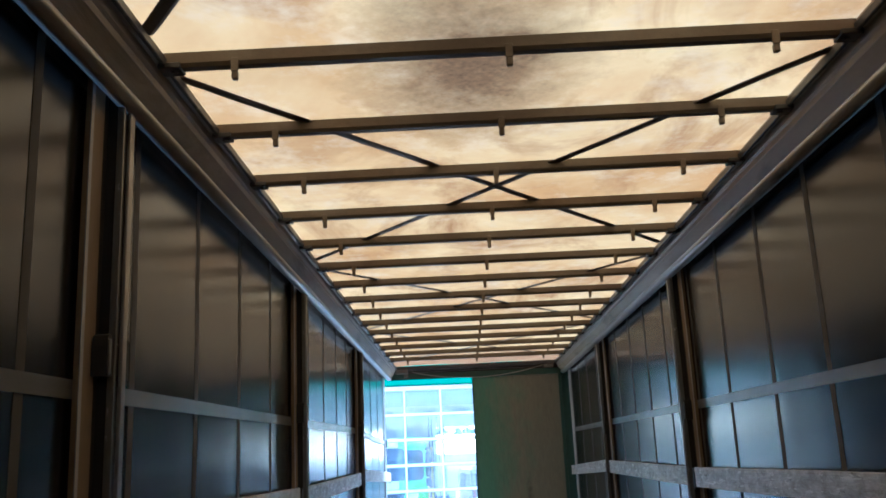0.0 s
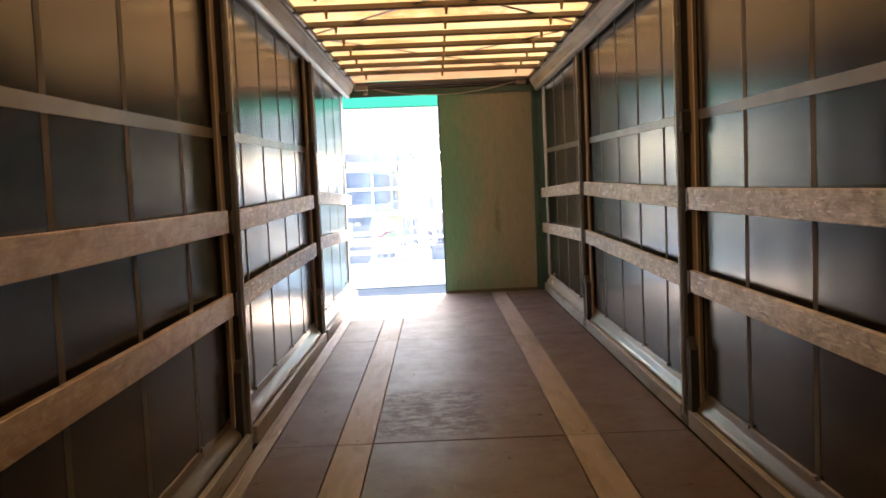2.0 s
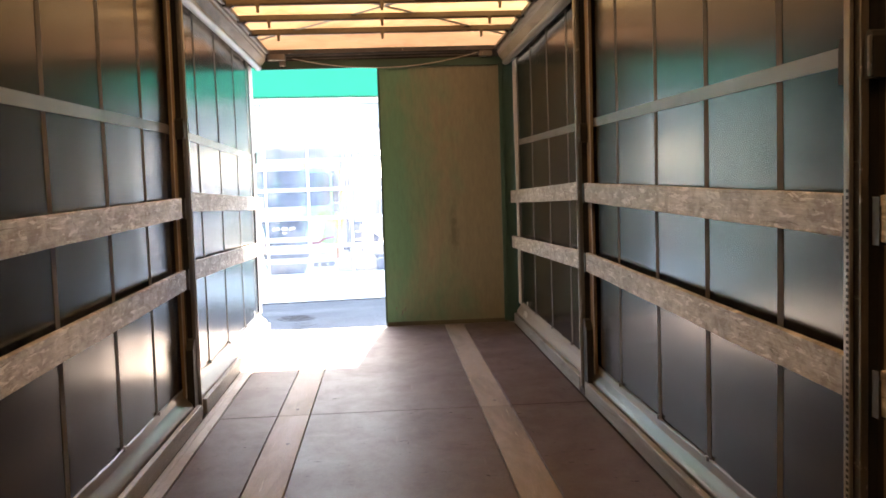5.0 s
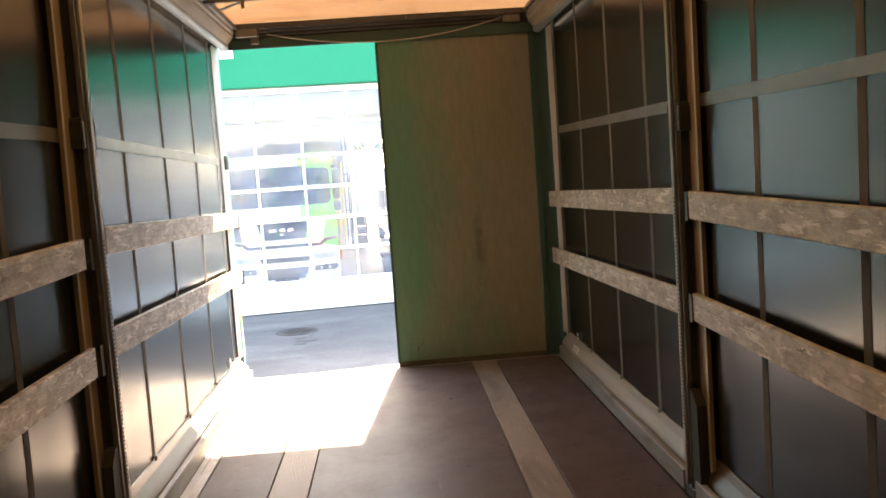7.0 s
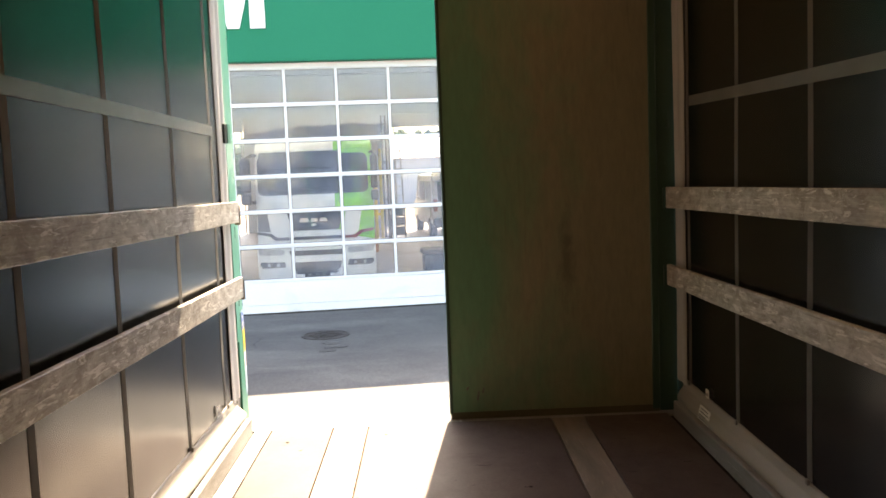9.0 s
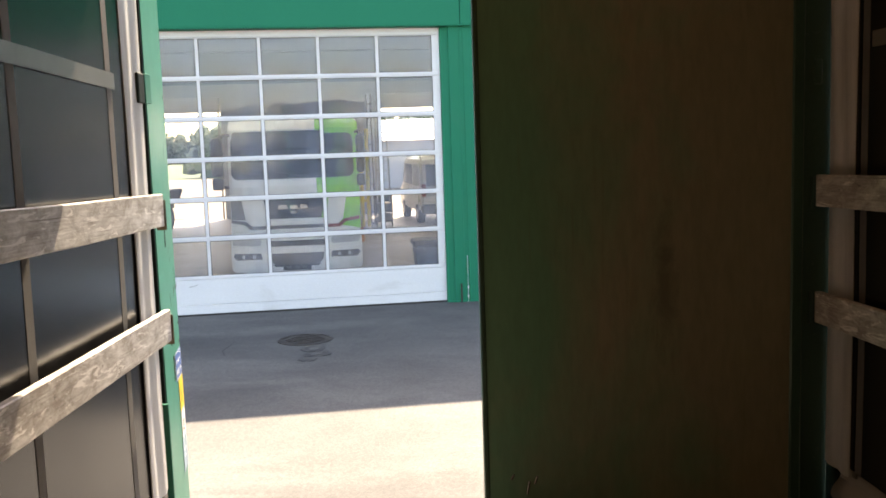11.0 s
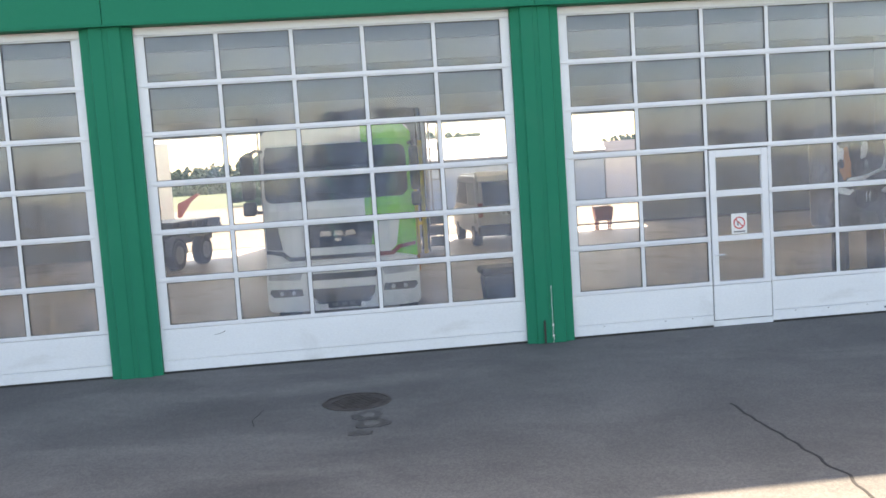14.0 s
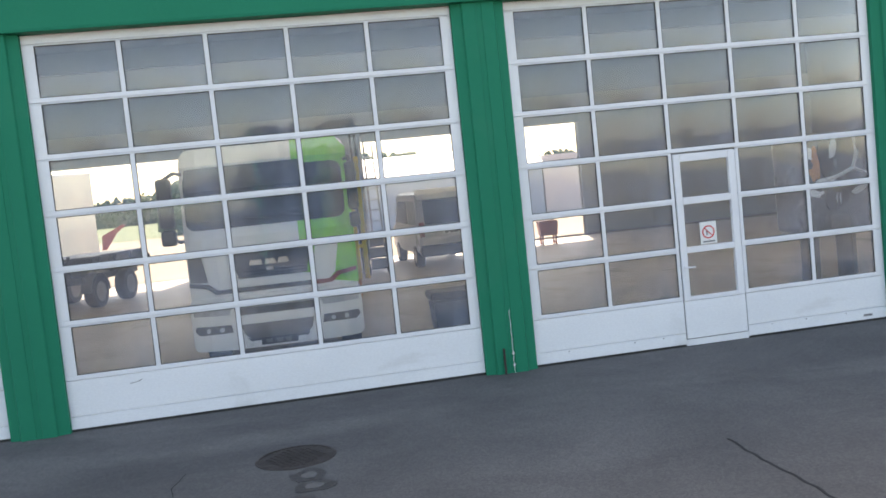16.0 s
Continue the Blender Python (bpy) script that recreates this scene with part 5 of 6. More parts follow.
# ---- inside the workshop ----
hall_floor = solid("hall_floor", box((-14, 0.08, -0.05), (24, DEEP + 0.3, 0.006)), "concrete", "worn beige concrete workshop floor", "floor", SHOP, kind="structure")
slab = bmesh.new()
# opal ceiling strips are added, out of view, to brighten lorry and hall
ADDED_LIGHTS = ((1.0, 3.2), (5.0, 7.0), (11.0, 13.0), (17.0, 19.0))
for y0, y1 in zip((0.3,) + tuple(b for _, b in ADDED_LIGHTS), tuple(a for a, _ in ADDED_LIGHTS) + (DEEP + 0.3,)):
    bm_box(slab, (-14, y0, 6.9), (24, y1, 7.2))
hall_ceiling = solid("hall_ceiling", slab, "hall_roof", "grey workshop ceiling", "ceiling", SHOP, kind="structure")
for y0, y1 in ADDED_LIGHTS:
    part("rooflight", box((-13.9, y0 - 0.05, 7.202), (23.9, y1 + 0.05, 7.21)), "opal", hall_ceiling, "unseen opal strip added in the ceiling to brighten the hall")
for i in range(4):
    bm = bm_box(bmesh.new(), (-13.9, 4.0 + 5 * i, 6.35), (23.9, 4.16 + 5 * i, 6.9))
    part("roof_beam", bm, "hall_roof", hall_ceiling)
for x, name in ((-14.3, "wall_hall_left"), (24.0, "wall_hall_right")):
    solid(name, box((x, 0.25, 0), (x + 0.3, DEEP + 0.3, 7.2)), "hall_wall", "plain pale workshop side wall", "wall", SHOP, kind="structure")
wall_back = thing("wall_hall_back", "pale workshop back wall with two open gateways", "wall", SHOP, kind="structure")
for a, b in ((-14.0, -5.68), (-0.68, 5.68), (14.1, 24.0)):
    part("wall_part", box((a, DEEP, 0), (b, DEEP + 0.3, TOP)), "hall_wall", wall_back)
part("lintel", box((-14.0, DEEP, TOP), (24.0, DEEP + 0.3, 5.45)), "hall_wall", wall_back)
part("upper_wall", box((-14.0, DEEP, 5.45), (24.0, DEEP + 0.3, 6.9)), "hall_roof", wall_back, "blue-grey upper wall")
for a, b in ((-5.68, -0.68), (5.68, 14.1)):
    part("gate_roll", box((a, DEEP - 0.5, TOP - 0.28), (b, DEEP - 0.02, TOP + 0.3), 0.02), "hall_wall", wall_back, "raised gate leaf")
    for x in (a + 0.05, b - 0.11):
        part("gate_track", box((x, DEEP - 0.09, 0), (x + 0.06, DEEP - 0.005, TOP), 0.004), "steel_pale", wall_back)


def wheel(parent, x0, x1, y, r):
    """A wheel across x, with tyre and rim."""
    w = part("wheel", cyl((x0, y, r), (x1, y, r), r * 0.62, sides=20), "steel_pale", parent)
    bm = bmesh.new()
    rings = []
    for k in range(24):
        a = 2 * math.pi * k / 24
        rings.append([bm.verts.new((x, y + q * r * math.cos(a), r + q * r * math.sin(a))) for x, q in ((x0, 0.6), (x0, 0.94), (x0 + (x1 - x0) * 0.15, 1.0), (x0 + (x1 - x0) * 0.85, 1.0), (x1, 0.94), (x1, 0.6))])
    for k in range(24):
        a, b = rings[k], rings[(k + 1) % 24]
        for i in range(5):
            bm.faces.new((a[i], a[i + 1], b[i + 1], b[i]))
    bmesh.ops.recalc_face_normals(bm, faces=bm.faces)
    part("tyre", bm, "rubber", w)


def rounded(x0, x1, z0, z1, r, n=4):
    """A rounded rectangle as an outline."""
    pts = []
    for cx, cz, a0 in ((x1 - r, z0 + r, -90), (x1 - r, z1 - r, 0), (x0 + r, z1 - r, 90), (x0 + r, z0 + r, 180)):
        pts += [(cx + r * math.cos(radians(a0 + 90 * i / n)), cz + r * math.sin(radians(a0 + 90 * i / n))) for i in range(n + 1)]
    return pts


def cab_face(x, z):
    """How far the cab's front lies back at this place: raked above the waist, swept back to the corners."""
    rake = 0.03 if z < 2.0 else 0.03 + (z - 2.0) * 0.20 if z < 3.10 else 0.25 + (z - 3.10) * 0.75
    return rake + 0.20 * (abs(x) / 1.26) ** 4


def skin(points, proud, depth=0.05):
    """A panel with the given outline (x, z) that follows the cab's curved front and stands proud of it."""
    bm = profile(points, "y", -proud, depth)
    for i in range(-6, 7):
        bmesh.ops.bisect_plane(bm, geom=bm.verts[:] + bm.edges[:] + bm.faces[:], plane_co=(0.2 * i + 0.01, 0, 0), plane_no=(1, 0, 0))
    for z in (1.0, 1.6, 2.0, 2.3, 2.6, 2.9, 3.1, 3.25):
        bmesh.ops.bisect_plane(bm, geom=bm.verts[:] + bm.edges[:] + bm.faces[:], plane_co=(0, 0, z + 0.001), plane_no=(0, 0, 1))
    for v in bm.verts:
        v.co.y += cab_face(v.co.x, v.co.z)
    return bm


def mirrored(points):
    return [(-x, z) for x, z in points][::-1]


def lorry(m):
    """The lorry behind the gate: front at y = 0, facing -y."""
    t = thing("lorry", "white lorry cab with lime-green side, parked facing the gate", "lorry", m)
    part("cab_shell", skin(rounded(-1.25, 1.25, 0.95, 3.36, 0.16), 0.0, 1.9), "cab_white", t, smooth=False)
    part("cab_side", skin([(0.44, 1.30), (1.26, 1.12), (1.27, 3.20), (1.12, 3.37), (0.44, 3.37)], 0.006, 1.92), "cab_lime", t, "lime-green cab side")
    part("windscreen", skin(rounded(-1.20, 1.17, 2.14, 3.00, 0.14), 0.014), "dark_glass", t, "dark windscreen with rounded corners")
    part("sun_visor", skin(rounded(-1.16, 0.58, 2.72, 3.06, 0.05), 0.09, 0.02), "dark_plastic", t, "smoked sun visor")
    for x in (-0.45, 0.15, 0.7):
        part("wiper", tube([(x, cab_face(x, 2.12) - 0.03, 2.13), (x - 0.1, cab_face(x, 2.25) - 0.03, 2.23), (x - 0.50, cab_face(x, 2.28) - 0.03, 2.27)], 0.010, 5), "dark_plastic", t)
    part("waist_panel", skin(rounded(-1.18, 0.43, 1.80, 2.10, 0.04), 0.010), "cab_white", t)
    grille = part("grille", skin([(-0.50, 1.37), (0.50, 1.37), (0.60, 1.78), (-0.60, 1.78)], 0.016), "dark_plastic", t, "black grille with chrome emblem bars")
    for i in range(3):
        part("slat", box((-0.52, -0.012, 1.385 + i * 0.045), (0.52, 0.02, 1.400 + i * 0.045), 0.004), "rubber", grille)
    for x0, x1 in ((-0.33, -0.13), (-0.10, 0.06), (0.09, 0.26)):
        part("emblem_bar", profile([(x0, 1.555), (x1, 1.555), (x1 - 0.02, 1.635), (x0 + 0.02, 1.635)], "y", -0.02, 0.02), "chrome", grille)
    part("emblem", box((-0.09, -0.022, 1.455), (0.03, 0.02, 1.520), 0.012), "chrome", grille)
    part("grille_lip", skin(rounded(-0.56, 0.56, 1.25, 1.362, 0.03), 0.03), "cab_white", t)
    part("dark_band", skin(rounded(-0.56, 0.56, 1.175, 1.240, 0.02), 0.035), "dark_plastic", t)
    for s in (-1, 1):
        step = [(0.57, 1.175), (0.86, 1.175), (0.98, 1.27), (1.24, 1.31), (1.24, 1.365), (0.95, 1.33), (0.83, 1.238), (0.57, 1.238)]
        wing = [(0.66, 1.78), (0.58, 1.26), (0.80, 1.22), (0.92, 1.33), (1.00, 1.78)]
        dark = [(1.03, 1.80), (0.96, 1.36), (1.23, 1.37), (1.24, 1.80)]
        if s < 0:
            step, wing, dark = mirrored(step), mirrored(wing), mirrored(dark)
        part("corner_panel", skin(wing, 0.03), "cab_white", t)
        part("corner_vent", skin(dark, 0.012), "grey_mark" if s < 0 else "cab_lime", t)
        part("trim_line", skin(step, 0.045), "dark_plastic" if s < 0 else "dull_red", t)
    bumper = part("bumper", skin(rounded(-1.27, 1.27, 0.34, 1.13, 0.10), 0.09, 0.3), "cab_white", t)
    part("lower_grille", skin([(-0.54, 0.84), (0.54, 0.84), (0.58, 0.95), (-0.58, 0.95)], 0.10), "browned_intake_mesh", bumper)
    part("intake_lip", skin([(-0.47, 0.50), (-0.41, 0.445), (0.41, 0.445), (0.47, 0.50), (0.40, 0.475), (-0.40, 0.475)], 0.108), "dark_plastic", bumper)
    part("air_intake", skin([(-0.50, 0.56), (-0.40, 0.47), (0.40, 0.47), (0.50, 0.56), (0.53, 0.70), (-0.53, 0.70)], 0.102), "browned_intake_mesh", bumper, "meshed trapezoid air intake, browned for the ground's reflection")
    part("number_plate", skin(rounded(-0.27, 0.27, 0.37, 0.48, 0.01), 0.106), "dark_plastic", bumper)
    for x in (-0.16, 0.0, 0.13):
        part("plate_bar", box((x - 0.045, -0.085, 0.40), (x + 0.045, -0.070, 0.45)), "belt", bumper)
    for s in (-1, 1):
        lens = [(0.66, 0.95), (0.70, 0.86), (1.22, 0.87), (1.25, 1.00), (0.70, 0.985)]
        bowl = [(0.66, 0.60), (1.16, 0.585), (1.23, 0.65), (1.20, 0.715), (0.68, 0.715)]
        if s < 0:
            lens, bowl = mirrored(lens), mirrored(bowl)
        lamp = part("headlight", skin(bowl, 0.10), "dark_plastic", bumper)
        part("lens", skin(lens, 0.10), "lamp_glass", lamp)
        for k in (0.82, 1.02):
            y = cab_face(k, 0.68)
            part("lamp", cyl((s * k, y - 0.108, 0.652), (s * k, y - 0.07, 0.652), 0.036), "lamp_glass", lamp)
        a, b = (-1.54, -1.32) if s < 0 else (1.22, 1.38)
        mirror = part("mirror", box((a, -0.02, 2.22), (b, 0.14, 2.95), 0.05, 2), "dark_plastic", t)
        part("wide_mirror", box((a, 0.0, 1.96), (b, 0.14, 2.19), 0.04, 2), "dark_plastic", mirror)
        part("arm", tube([(s * 1.22, 0.45, 3.0), (s * 1.29, 0.15, 3.02), ((a + b) / 2, 0.08, 2.93)], 0.03), "dark_plastic", mirror)
        part("arm", tube([(s * 1.22, 0.45, 2.02), (s * 1.28, 0.15, 2.0), ((a + b) / 2, 0.08, 2.06)], 0.03), "dark_plastic", mirror)
        a, b = sorted((s * 1.252, s * 1.276))
        part("side_window", profile([(0.60, 2.15), (0.75, 2.90), (1.7, 2.92), (1.7, 2.15)], "x", a, b), "dark_glass", t)
        a, b = sorted((s * 0.90, s * 1.23))
        wheel(t, a, b, 1.45, 0.50)
        wheel(t, a, b, 5.4, 0.50)
    part("chassis", box((-0.45, 0.5, 0.55), (0.45, 7.2, 0.95), 0.02), "dark_plastic", t)
    body = part("box_body", box((-1.22, 2.4, 1.05), (1.22, 7.4, 3.30), 0.03), "hall_wall", t, "pale grey box body")
    for x, z1 in ((1.30, 2.55), (1.44, 3.10)):
        part("yellow_post", box((x, 2.30, 0.95), (x + 0.08, 2.38, z1), 0.01), "yellow", body, "yellow side post")
    part("post_strut", box((1.22, 2.31, 1.5), (1.52, 2.37, 1.56), 0.008), "yellow", body)
    part("side_tank", box((1.24, 2.42, 0.6), (1.36, 4.2, 1.1), 0.03), "orange", body)
    return t


lorry(Matrix.Translation((-2.58, 26.88, GROUND + 0.006)) @ Matrix.Rotation(radians(4.0), 4, "Z"))

ladder = thing("ladder", "grey metal ladder leaning upright in the workshop", "ladder", Matrix.Translation((-1.32, 41.0, GROUND + 0.006)))
def ladder_half(z):
    return 0.28 - 0.028 * z
for s in (-1, 1):
    part("stile", cyl((s * ladder_half(0), 0, 0), (s * ladder_half(3.95), 0.35, 3.95), 0.026, sides=8), "flange", ladder)
for i in range(11):
    z = 0.25 + i * 0.33
    part("rung", cyl((-ladder_half(z), 0.35 * z / 3.95, z), (ladder_half(z), 0.35 * z / 3.95, z), 0.018, sides=8), "flange", ladder)
rack = thing("pipe_rack", "pair of thin upright pipes with a round tank on top", "pipe rack", Matrix.Translation((-1.72, 41.2, GROUND + 0.006)))
for x in (-0.06, 0.08):
    part("pipe", cyl((x, 0, 0), (x, 0, 4.55), 0.03, sides=8), "steel", rack)
for z in (0.02, 1.4, 2.8, 4.2):
    part("clamp", box((-0.10, -0.03, z), (0.12, 0.03, z + 0.05)), "steel", rack)
cart = thing("tool_trolley", "dark wire trolley stacked with boxes by the ladder", "trolley", Matrix.Translation((-1.28, 40.4, GROUND + 0.006)))
for x in (-0.27, 0.27):
    for y in (-0.18, 0.18):
        part("leg", cyl((x, y, 0), (x, y, 1.25), 0.02, sides=6), "dark_plastic", cart)
for z in (0.16, 0.5, 0.84, 1.16):
    part("shelf", box((-0.29, -0.20, z), (0.29, 0.20, z + 0.03)), "dark_plastic", cart)
for z, w in ((0.19, 0.23), (0.53, 0.24), (0.87, 0.20)):
    part("drawer", box((-w, -0.17, z), (w, 0.17, z + 0.27), 0.015), "grey_mark", cart)


def van(m):
    """A minibus with its tail at y = 0 turned to the gate."""
    v = thing("van", "pale grey minibus standing in the open gateway", "van", m)
    body = profile([(0.02, 0.42), (-0.02, 0.95), (0.03, 1.25), (0.14, 2.12), (0.32, 2.32), (3.3, 2.34), (3.7, 2.22), (4.35, 1.35), (4.95, 1.18), (5.05, 0.42)], "x", -0.97, 0.97)
    bmesh.ops.bevel(body, geom=[e for e in body.edges], offset=0.07, segments=3, affect="EDGES")
    part("body", body, "van_grey", v)
    part("rear_window", profile([(0.012, 1.32), (0.10, 2.05), (0.14, 2.05), (0.06, 1.32)], "x", -0.78, 0.78), "dark_glass", v)
    part("roof_spoiler", profile([(0.05, 2.08), (0.03, 2.24), (0.20, 2.37), (0.5, 2.38), (0.5, 2.32)], "x", -0.93, 0.93), "pale_roof", v, "white roof edge")
    for s in (-1, 1):
        a, b = sorted((s * 0.965, s * 0.977))
        part("side_window", profile([(0.35, 1.32), (0.42, 2.05), (1.75, 2.06), (1.75, 1.32)], "x", a, b), "lamp_glass", v)
        part("front_side_window", profile([(1.9, 1.32), (1.9, 2.06), (3.4, 2.06), (4.1, 1.36)], "x", a, b), "dark_glass", v)
        a, b = sorted((s * 0.80, s * 0.95))
        part("tail_light", box((a, -0.012, 0.95), (b, 0.10, 1.40), 0.02), "dull_red", v)
        a, b = sorted((s * 0.74, s * 0.99))
        for y in (0.95, 4.1):
            wheel(v, a, b, y, 0.34)
    bumper = part("bumper", box((-0.97, -0.09, 0.36), (0.97, 0.2, 0.70), 0.05), "dark_plastic", v)
    part("number_plate", box((-0.26, -0.035, 0.98), (0.26, -0.012, 1.09), 0.004), "paper", v)
    for x in (-0.15, 0.02, 0.16):
        part("plate_bar", box((x - 0.05, -0.039, 1.01), (x + 0.05, -0.034, 1.06)), "grey_mark", v)
    return v


van(Matrix.Translation((0.98, 40.40, GROUND + 0.006)) @ Matrix.Rotation(radians(9), 4, "Z"))


def implement(m):
    """A low farm trailer seen from its tail corner: frame, hopper sides, guards, tail arms and two axles."""
    t = thing("farm_trailer", "dark steel farm trailer standing inside the far gateway", "trailer", m)
    for x in (-0.55, 0.47):
        part("frame_beam", box((x, -0.1, 0.72), (x + 0.08, 4.2, 0.90), 0.02), "dark_plastic", t)
    hopper = profile([(-0.80, 0.92), (0.80, 0.92), (1.02, 1.42), (0.98, 1.46), (-0.98, 1.46), (-1.02, 1.42)], "y", 0.55, 4.0)
    bmesh.ops.bevel(hopper, geom=[e for e in hopper.edges], offset=0.03, segments=2, affect="EDGES")
    part("hopper", hopper, "van_dark", t)
    for y in (0.9, 1.9, 2.9, 3.8):
        for s in (-1, 1):
            part("side_rib", tube([(s * 0.82, y, 0.93), (s * 1.04, y, 1.43)], 0.035, 6), "steel", t)
    part("tail_beam", box((-1.02, -0.16, 0.74), (1.02, 0.0, 0.95), 0.02), "van_dark", t)
    for x in (-0.7, 0.0, 0.7):
        part("tail_arm", tube([(x, -0.05, 0.9), (x, -0.32, 1.18), (x + 0.05, -0.36, 1.42), (x + 0.02, -0.20, 1.52)], 0.05), "steel", t)
    for s in (-1, 1):
        a, b = sorted((s * 0.74, s * 1.06))
        for y in (0.75, 2.6):
            wheel(t, a, b, y, 0.46)
        arc = [(0.75 + 0.56 * math.cos(math.pi * i / 10), 0.46 + 0.56 * math.sin(math.pi * i / 10)) for i in range(11)]
        arc += [(0.75 + 0.53 * math.cos(math.pi * i / 10), 0.46 + 0.53 * math.sin(math.pi * i / 10)) for i in range(10, -1, -1)]
        part("mudguard", profile(arc, "x", a, b), "van_dark", t)
    return t


implement(Matrix.Translation((-10.33, 38.78, GROUND + 0.006)) @ Matrix.Rotation(radians(-9.8), 4, "Z"))

waste_bin = thing("waste_bin", "dark plastic waste bin standing just inside the gate", "bin", SHOP @ Matrix.Translation((4.98, 1.80, 0.006)))
bm = profile([(-0.25, 0.0), (0.25, 0.0), (0.31, 0.80), (-0.31, 0.80)], "y", -0.26, 0.26)
bmesh.ops.bevel(bm, geom=bm.edges[:], offset=0.03, segments=2, affect="EDGES")
part("body", bm, "bin_plastic", waste_bin)
part("lid", box((-0.345, -0.30, 0.805), (0.345, 0.30, 0.93), 0.045, 3), "bin_plastic", waste_bin)
for x in (-0.18, 0.18):
    part("wheel", cyl((x - 0.03, 0.24, 0.085), (x + 0.03, 0.24, 0.085), 0.085, sides=16), "rubber", waste_bin)

def upright_blot(cx, cz, rx, rz, y, seed, n=28, turn=0.0):
    """A ragged flat shape standing upright, its face at y."""
    bm = blot(0, 0, rx, rz, 0.0, seed, n)
    bm.transform(Matrix.Translation((cx, y, cz)) @ Matrix.Rotation(radians(90), 4, "X") @ Matrix.Rotation(radians(turn), 4, "Z"))
    return bm


# panel and painted shapes stand in for a reflection in the bowed pane
panel = thing("painted_truck_front", "dark panel with pale and orange shapes in place of a pane reflection", "vehicle", SHOP @ Matrix.Translation((10.42, 0.7, 0)))
part("body", box((-0.37, 0.0, 1.20), (0.70, 0.9, 2.64), 0.08, 3), "mottled", panel)
for x in (-0.05, 0.55):
    part("stand", box((x, 0.4, 0.006), (x + 0.07, 0.8, 1.22), 0.005), "bow", panel)
SHAPES = ((-0.22, 2.20, 0.10, 0.22, "orange", 0), (-0.33, 2.36, 0.07, 0.12, "pale_roof", 10), (-0.31, 2.20, 0.05, 0.07, "black", 0), (-0.05, 2.28, 0.11, 0.30, "black", 5),
          (0.06, 2.40, 0.05, 0.16, "pale_roof", -12), (0.24, 2.22, 0.14, 0.15, "black", 0), (-0.02, 2.22, 0.06, 0.06, "belt", 0), (0.50, 2.44, 0.05, 0.10, "black", -20),
          (0.57, 2.24, 0.06, 0.16, "black", 8), (-0.10, 1.94, 0.20, 0.05, "pale_roof", 12), (0.30, 1.98, 0.20, 0.06, "black", 10), (0.12, 2.52, 0.14, 0.05, "black", 0),
          (0.10, 1.68, 0.19, 0.15, "black", 0), (-0.28, 1.80, 0.14, 0.05, "pale_roof", -18), (0.46, 1.80, 0.13, 0.05, "pale_roof", 28), (0.12, 1.36, 0.16, 0.12, "steel_pale", 0))
for i, (x, z, rx, rz, look_of, turn) in enumerate(SHAPES):
    part("painted_shape", upright_blot(x, z, rx, rz, -0.004 - 0.003 * (i % 5), i * 2.3, turn=turn), look_of, panel)
for pts, r in (([(0.40, 2.55), (0.43, 2.30), (0.36, 2.10), (0.12, 2.00), (-0.05, 1.97)], 0.030), ([(0.36, 2.10), (0.55, 2.02), (0.63, 1.98)], 0.024), ([(-0.36, 1.78), (-0.2, 1.74), (-0.12, 1.80)], 0.022), ([(0.55, 1.90), (0.42, 1.76), (0.33, 1.76)], 0.022)):
    part("painted_line", tube([(x, -0.012, z) for x, z in pts], r, 6), "pale_roof", panel)
for x in (0.08, 0.135):
    part("bright_slit", profile([(x - 0.012, 1.72), (x, 1.60), (x + 0.016, 1.78)], "y", -0.024, -0.016), "pale_roof", panel)
barrow = thing("hand_cart", "reddish hand cart standing in the far gateway", "cart", Matrix.Translation((4.62, 44.6, GROUND + 0.006)))
part("bin", profile([(-0.28, 0.34), (0.28, 0.34), (0.34, 0.80), (0.20, 0.88), (-0.34, 0.84)], "y", -0.3, 0.3), "dull_red", barrow)
for x in (-0.26, 0.20):
    for y in (-0.27, 0.21):
        part("leg", box((x, y, 0), (x + 0.06, y + 0.06, 0.34)), "dull_red", barrow)

# ---- beyond the far gateways ----
solid("yard_behind", box((-70, 47.2, GROUND - 0.05), (80, 108, GROUND + 0.006)), "yard", "pale sunlit concrete yard behind the workshop", "pavement", kind="structure")
solid("grass_field", box((-300, 108, GROUND - 0.05), (300, 420, GROUND + 0.010)), "grass", "green grass field beyond the yard", "grass", kind="structure")
house = thing("cream_building", "cream clad hall with a low grey roof", "building", Matrix.Translation((-16.4, 62.0, GROUND)) @ Matrix.Rotation(radians(18.5), 4, "Z"))
part("wall", box((-18.0, 0, 0), (0.0, 14, 4.95)), "cream", house)
part("roof", profile([(-18.1, 4.953), (-18.1, 5.0), (-9, 5.3), (0.05, 5.0), (0.05, 4.953)], "y", -0.05, 14.1), "pale_roof", house)
part("door", box((-9.0, -0.05, 0), (-6.5, 0.0, 2.8)), "hall_wall", house)
loader = thing("red_machine", "red farm machine parked in the yard", "machine", Matrix.Translation((-14.6, 60.0, GROUND + 0.006)) @ Matrix.Scale(0.72, 4))
part("body", box((-1.6, -0.7, 0.5), (0.6, 0.7, 1.0), 0.05), "dull_red", loader)
part("upper_wing", profile([(-1.3, 1.3), (-1.2, 2.3), (0.3, 3.0), (0.45, 2.9), (-0.2, 2.4), (-1.0, 1.3)], "y", -0.3, -0.15), "dull_red", loader)
part("lower_wing", profile([(-1.2, 0.9), (-0.9, 1.25), (0.6, 1.1), (0.7, 1.0), (0.3, 0.75)], "y", -0.5, -0.35), "dull_red", loader)
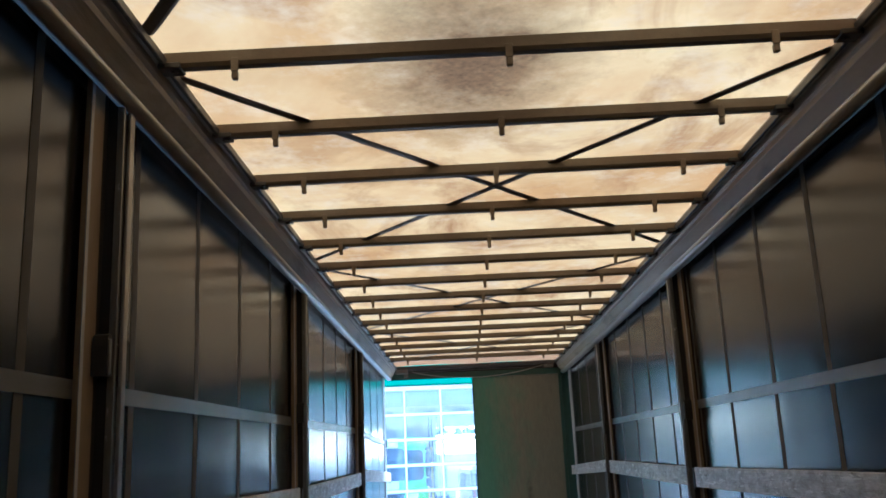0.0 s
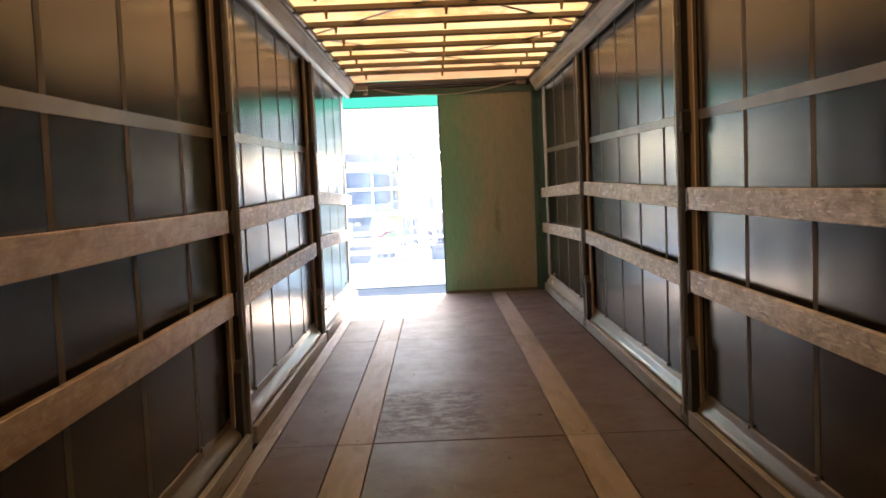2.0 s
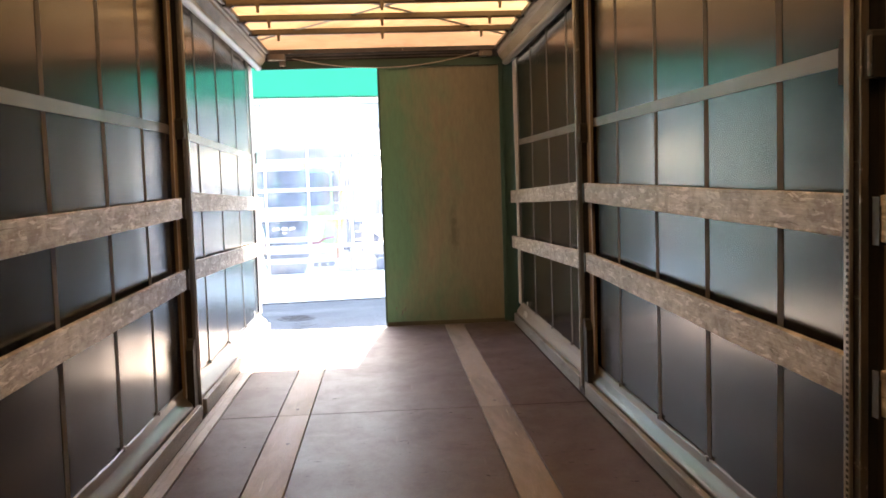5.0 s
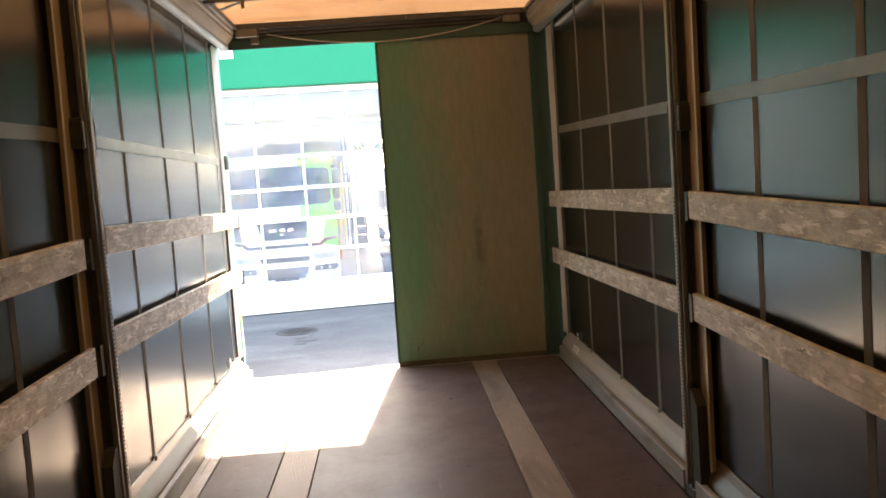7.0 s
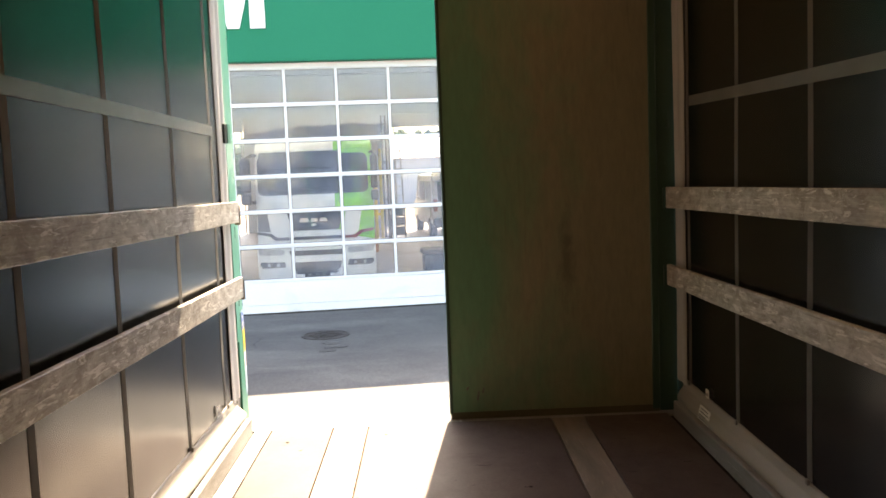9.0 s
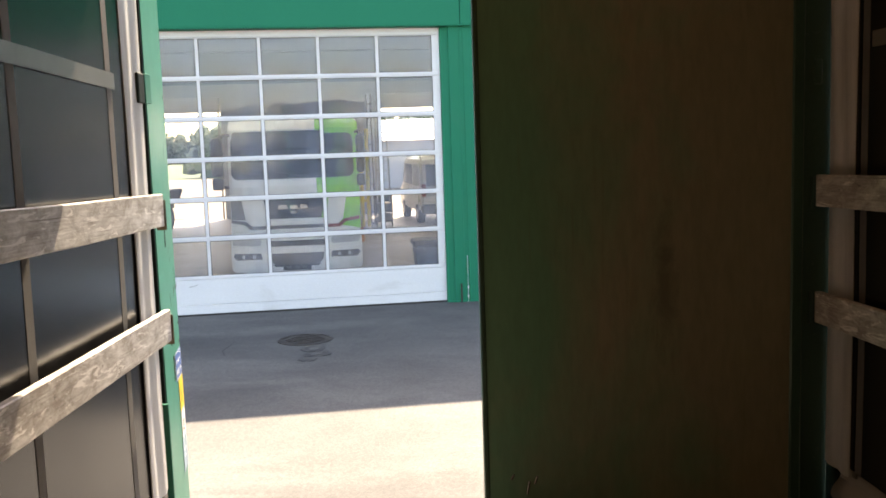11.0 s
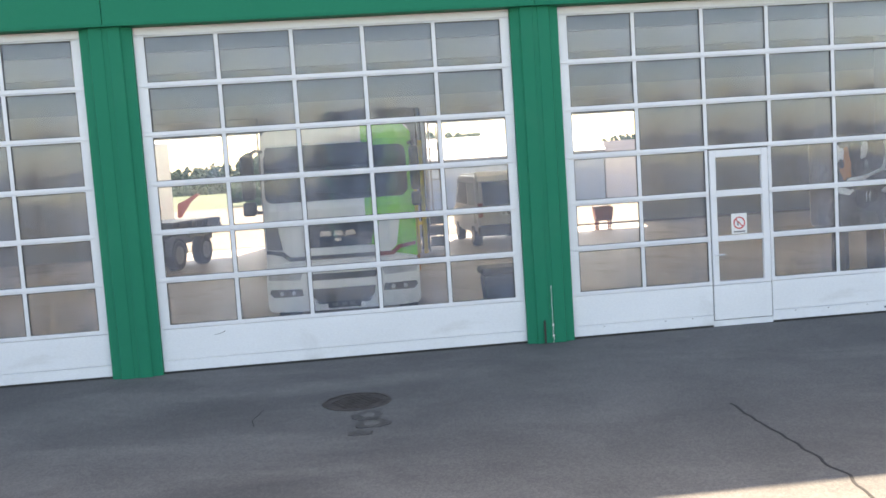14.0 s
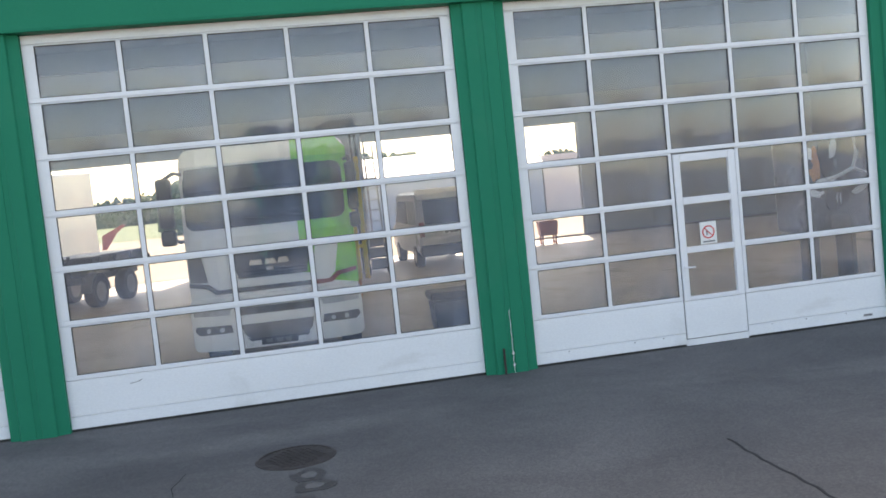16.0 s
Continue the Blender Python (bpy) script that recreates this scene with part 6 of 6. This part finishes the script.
for x in (-1.0, 1.1):
    for a, b in ((-1.0, -0.7), (0.7, 1.0)):
        part("wheel", cyl((x, a, 0.5), (x, b, 0.5), 0.5, sides=18), "rubber", loader)


def woods(name, label, x0, x1, y, high, count, clumps=13):
    """A far wood: trunks and crowns of many small ragged clumps, with an uneven top."""
    seed = bmesh.new()
    bmesh.ops.create_icosphere(seed, subdivisions=1, radius=1.0)
    ball = np.array([v.co[:] for v in seed.verts])
    tris = np.array([[v.index for v in f.verts] for f in seed.faces])
    seed.free()
    rng = np.random.default_rng(count)
    spots, faces = [], []
    for i in range(count):
        cx, cy = rng.uniform(x0, x1), y + rng.uniform(-8, 8)
        top = high * rng.uniform(0.72, 1.08) * (0.9 + 0.25 * noise.noise((cx * 0.05, 0, 7)))
        wide = rng.uniform(1.3, 2.3)
        for k in range(clumps):
            f = (k + rng.uniform(0, 1)) / clumps
            girth = wide * (0.55 + 0.6 * math.sin(math.pi * min(1.0, 0.2 + 0.8 * f)))
            ang = rng.uniform(0, 6.28)
            r = rng.uniform(0.6, 1.15) * (1.05 - 0.45 * f)
            c = np.array([cx + 0.7 * girth * math.cos(ang) * (1 - 0.6 * f), cy + 0.7 * girth * math.sin(ang), GROUND + 0.3 + (top - 0.6) * f])
            faces.append(tris + len(spots) * len(ball))
            spots.append(c + ball * r * rng.uniform(0.65, 1.35, (len(ball), 1)))
    me = bpy.data.meshes.new(name)
    me.from_pydata(np.concatenate(spots).tolist(), [], np.concatenate(faces).tolist())
    me.materials.append(M["leaf"])
    return tagged(new(name, me), label, "trees", kind="stuff")


shed = thing("far_shed", "long low grey shed with a sunlit white roof", "building", Matrix.Translation((0, 70.0, GROUND)))
part("wall", box((-6.5, 0, 0), (9.0, 12, 3.25)), "hall_wall", shed)
part("roof", profile([(-0.3, 3.20), (5.0, 4.72), (12.3, 3.4), (12.3, 3.2)], "x", -6.6, 9.1), "pale_roof", shed)
part("end_wall", box((9.1, 0.2, 0), (14.0, 12, 3.7)), "pink_wall", shed, "pink rendered end wall")
woods("near_wood", "trees rising behind the white shed roof", -25, 8, 120, 7.1, 130, 24)
woods("far_wood", "dark green line of trees on the horizon", -150, 90, 285, 9.3, 1000)
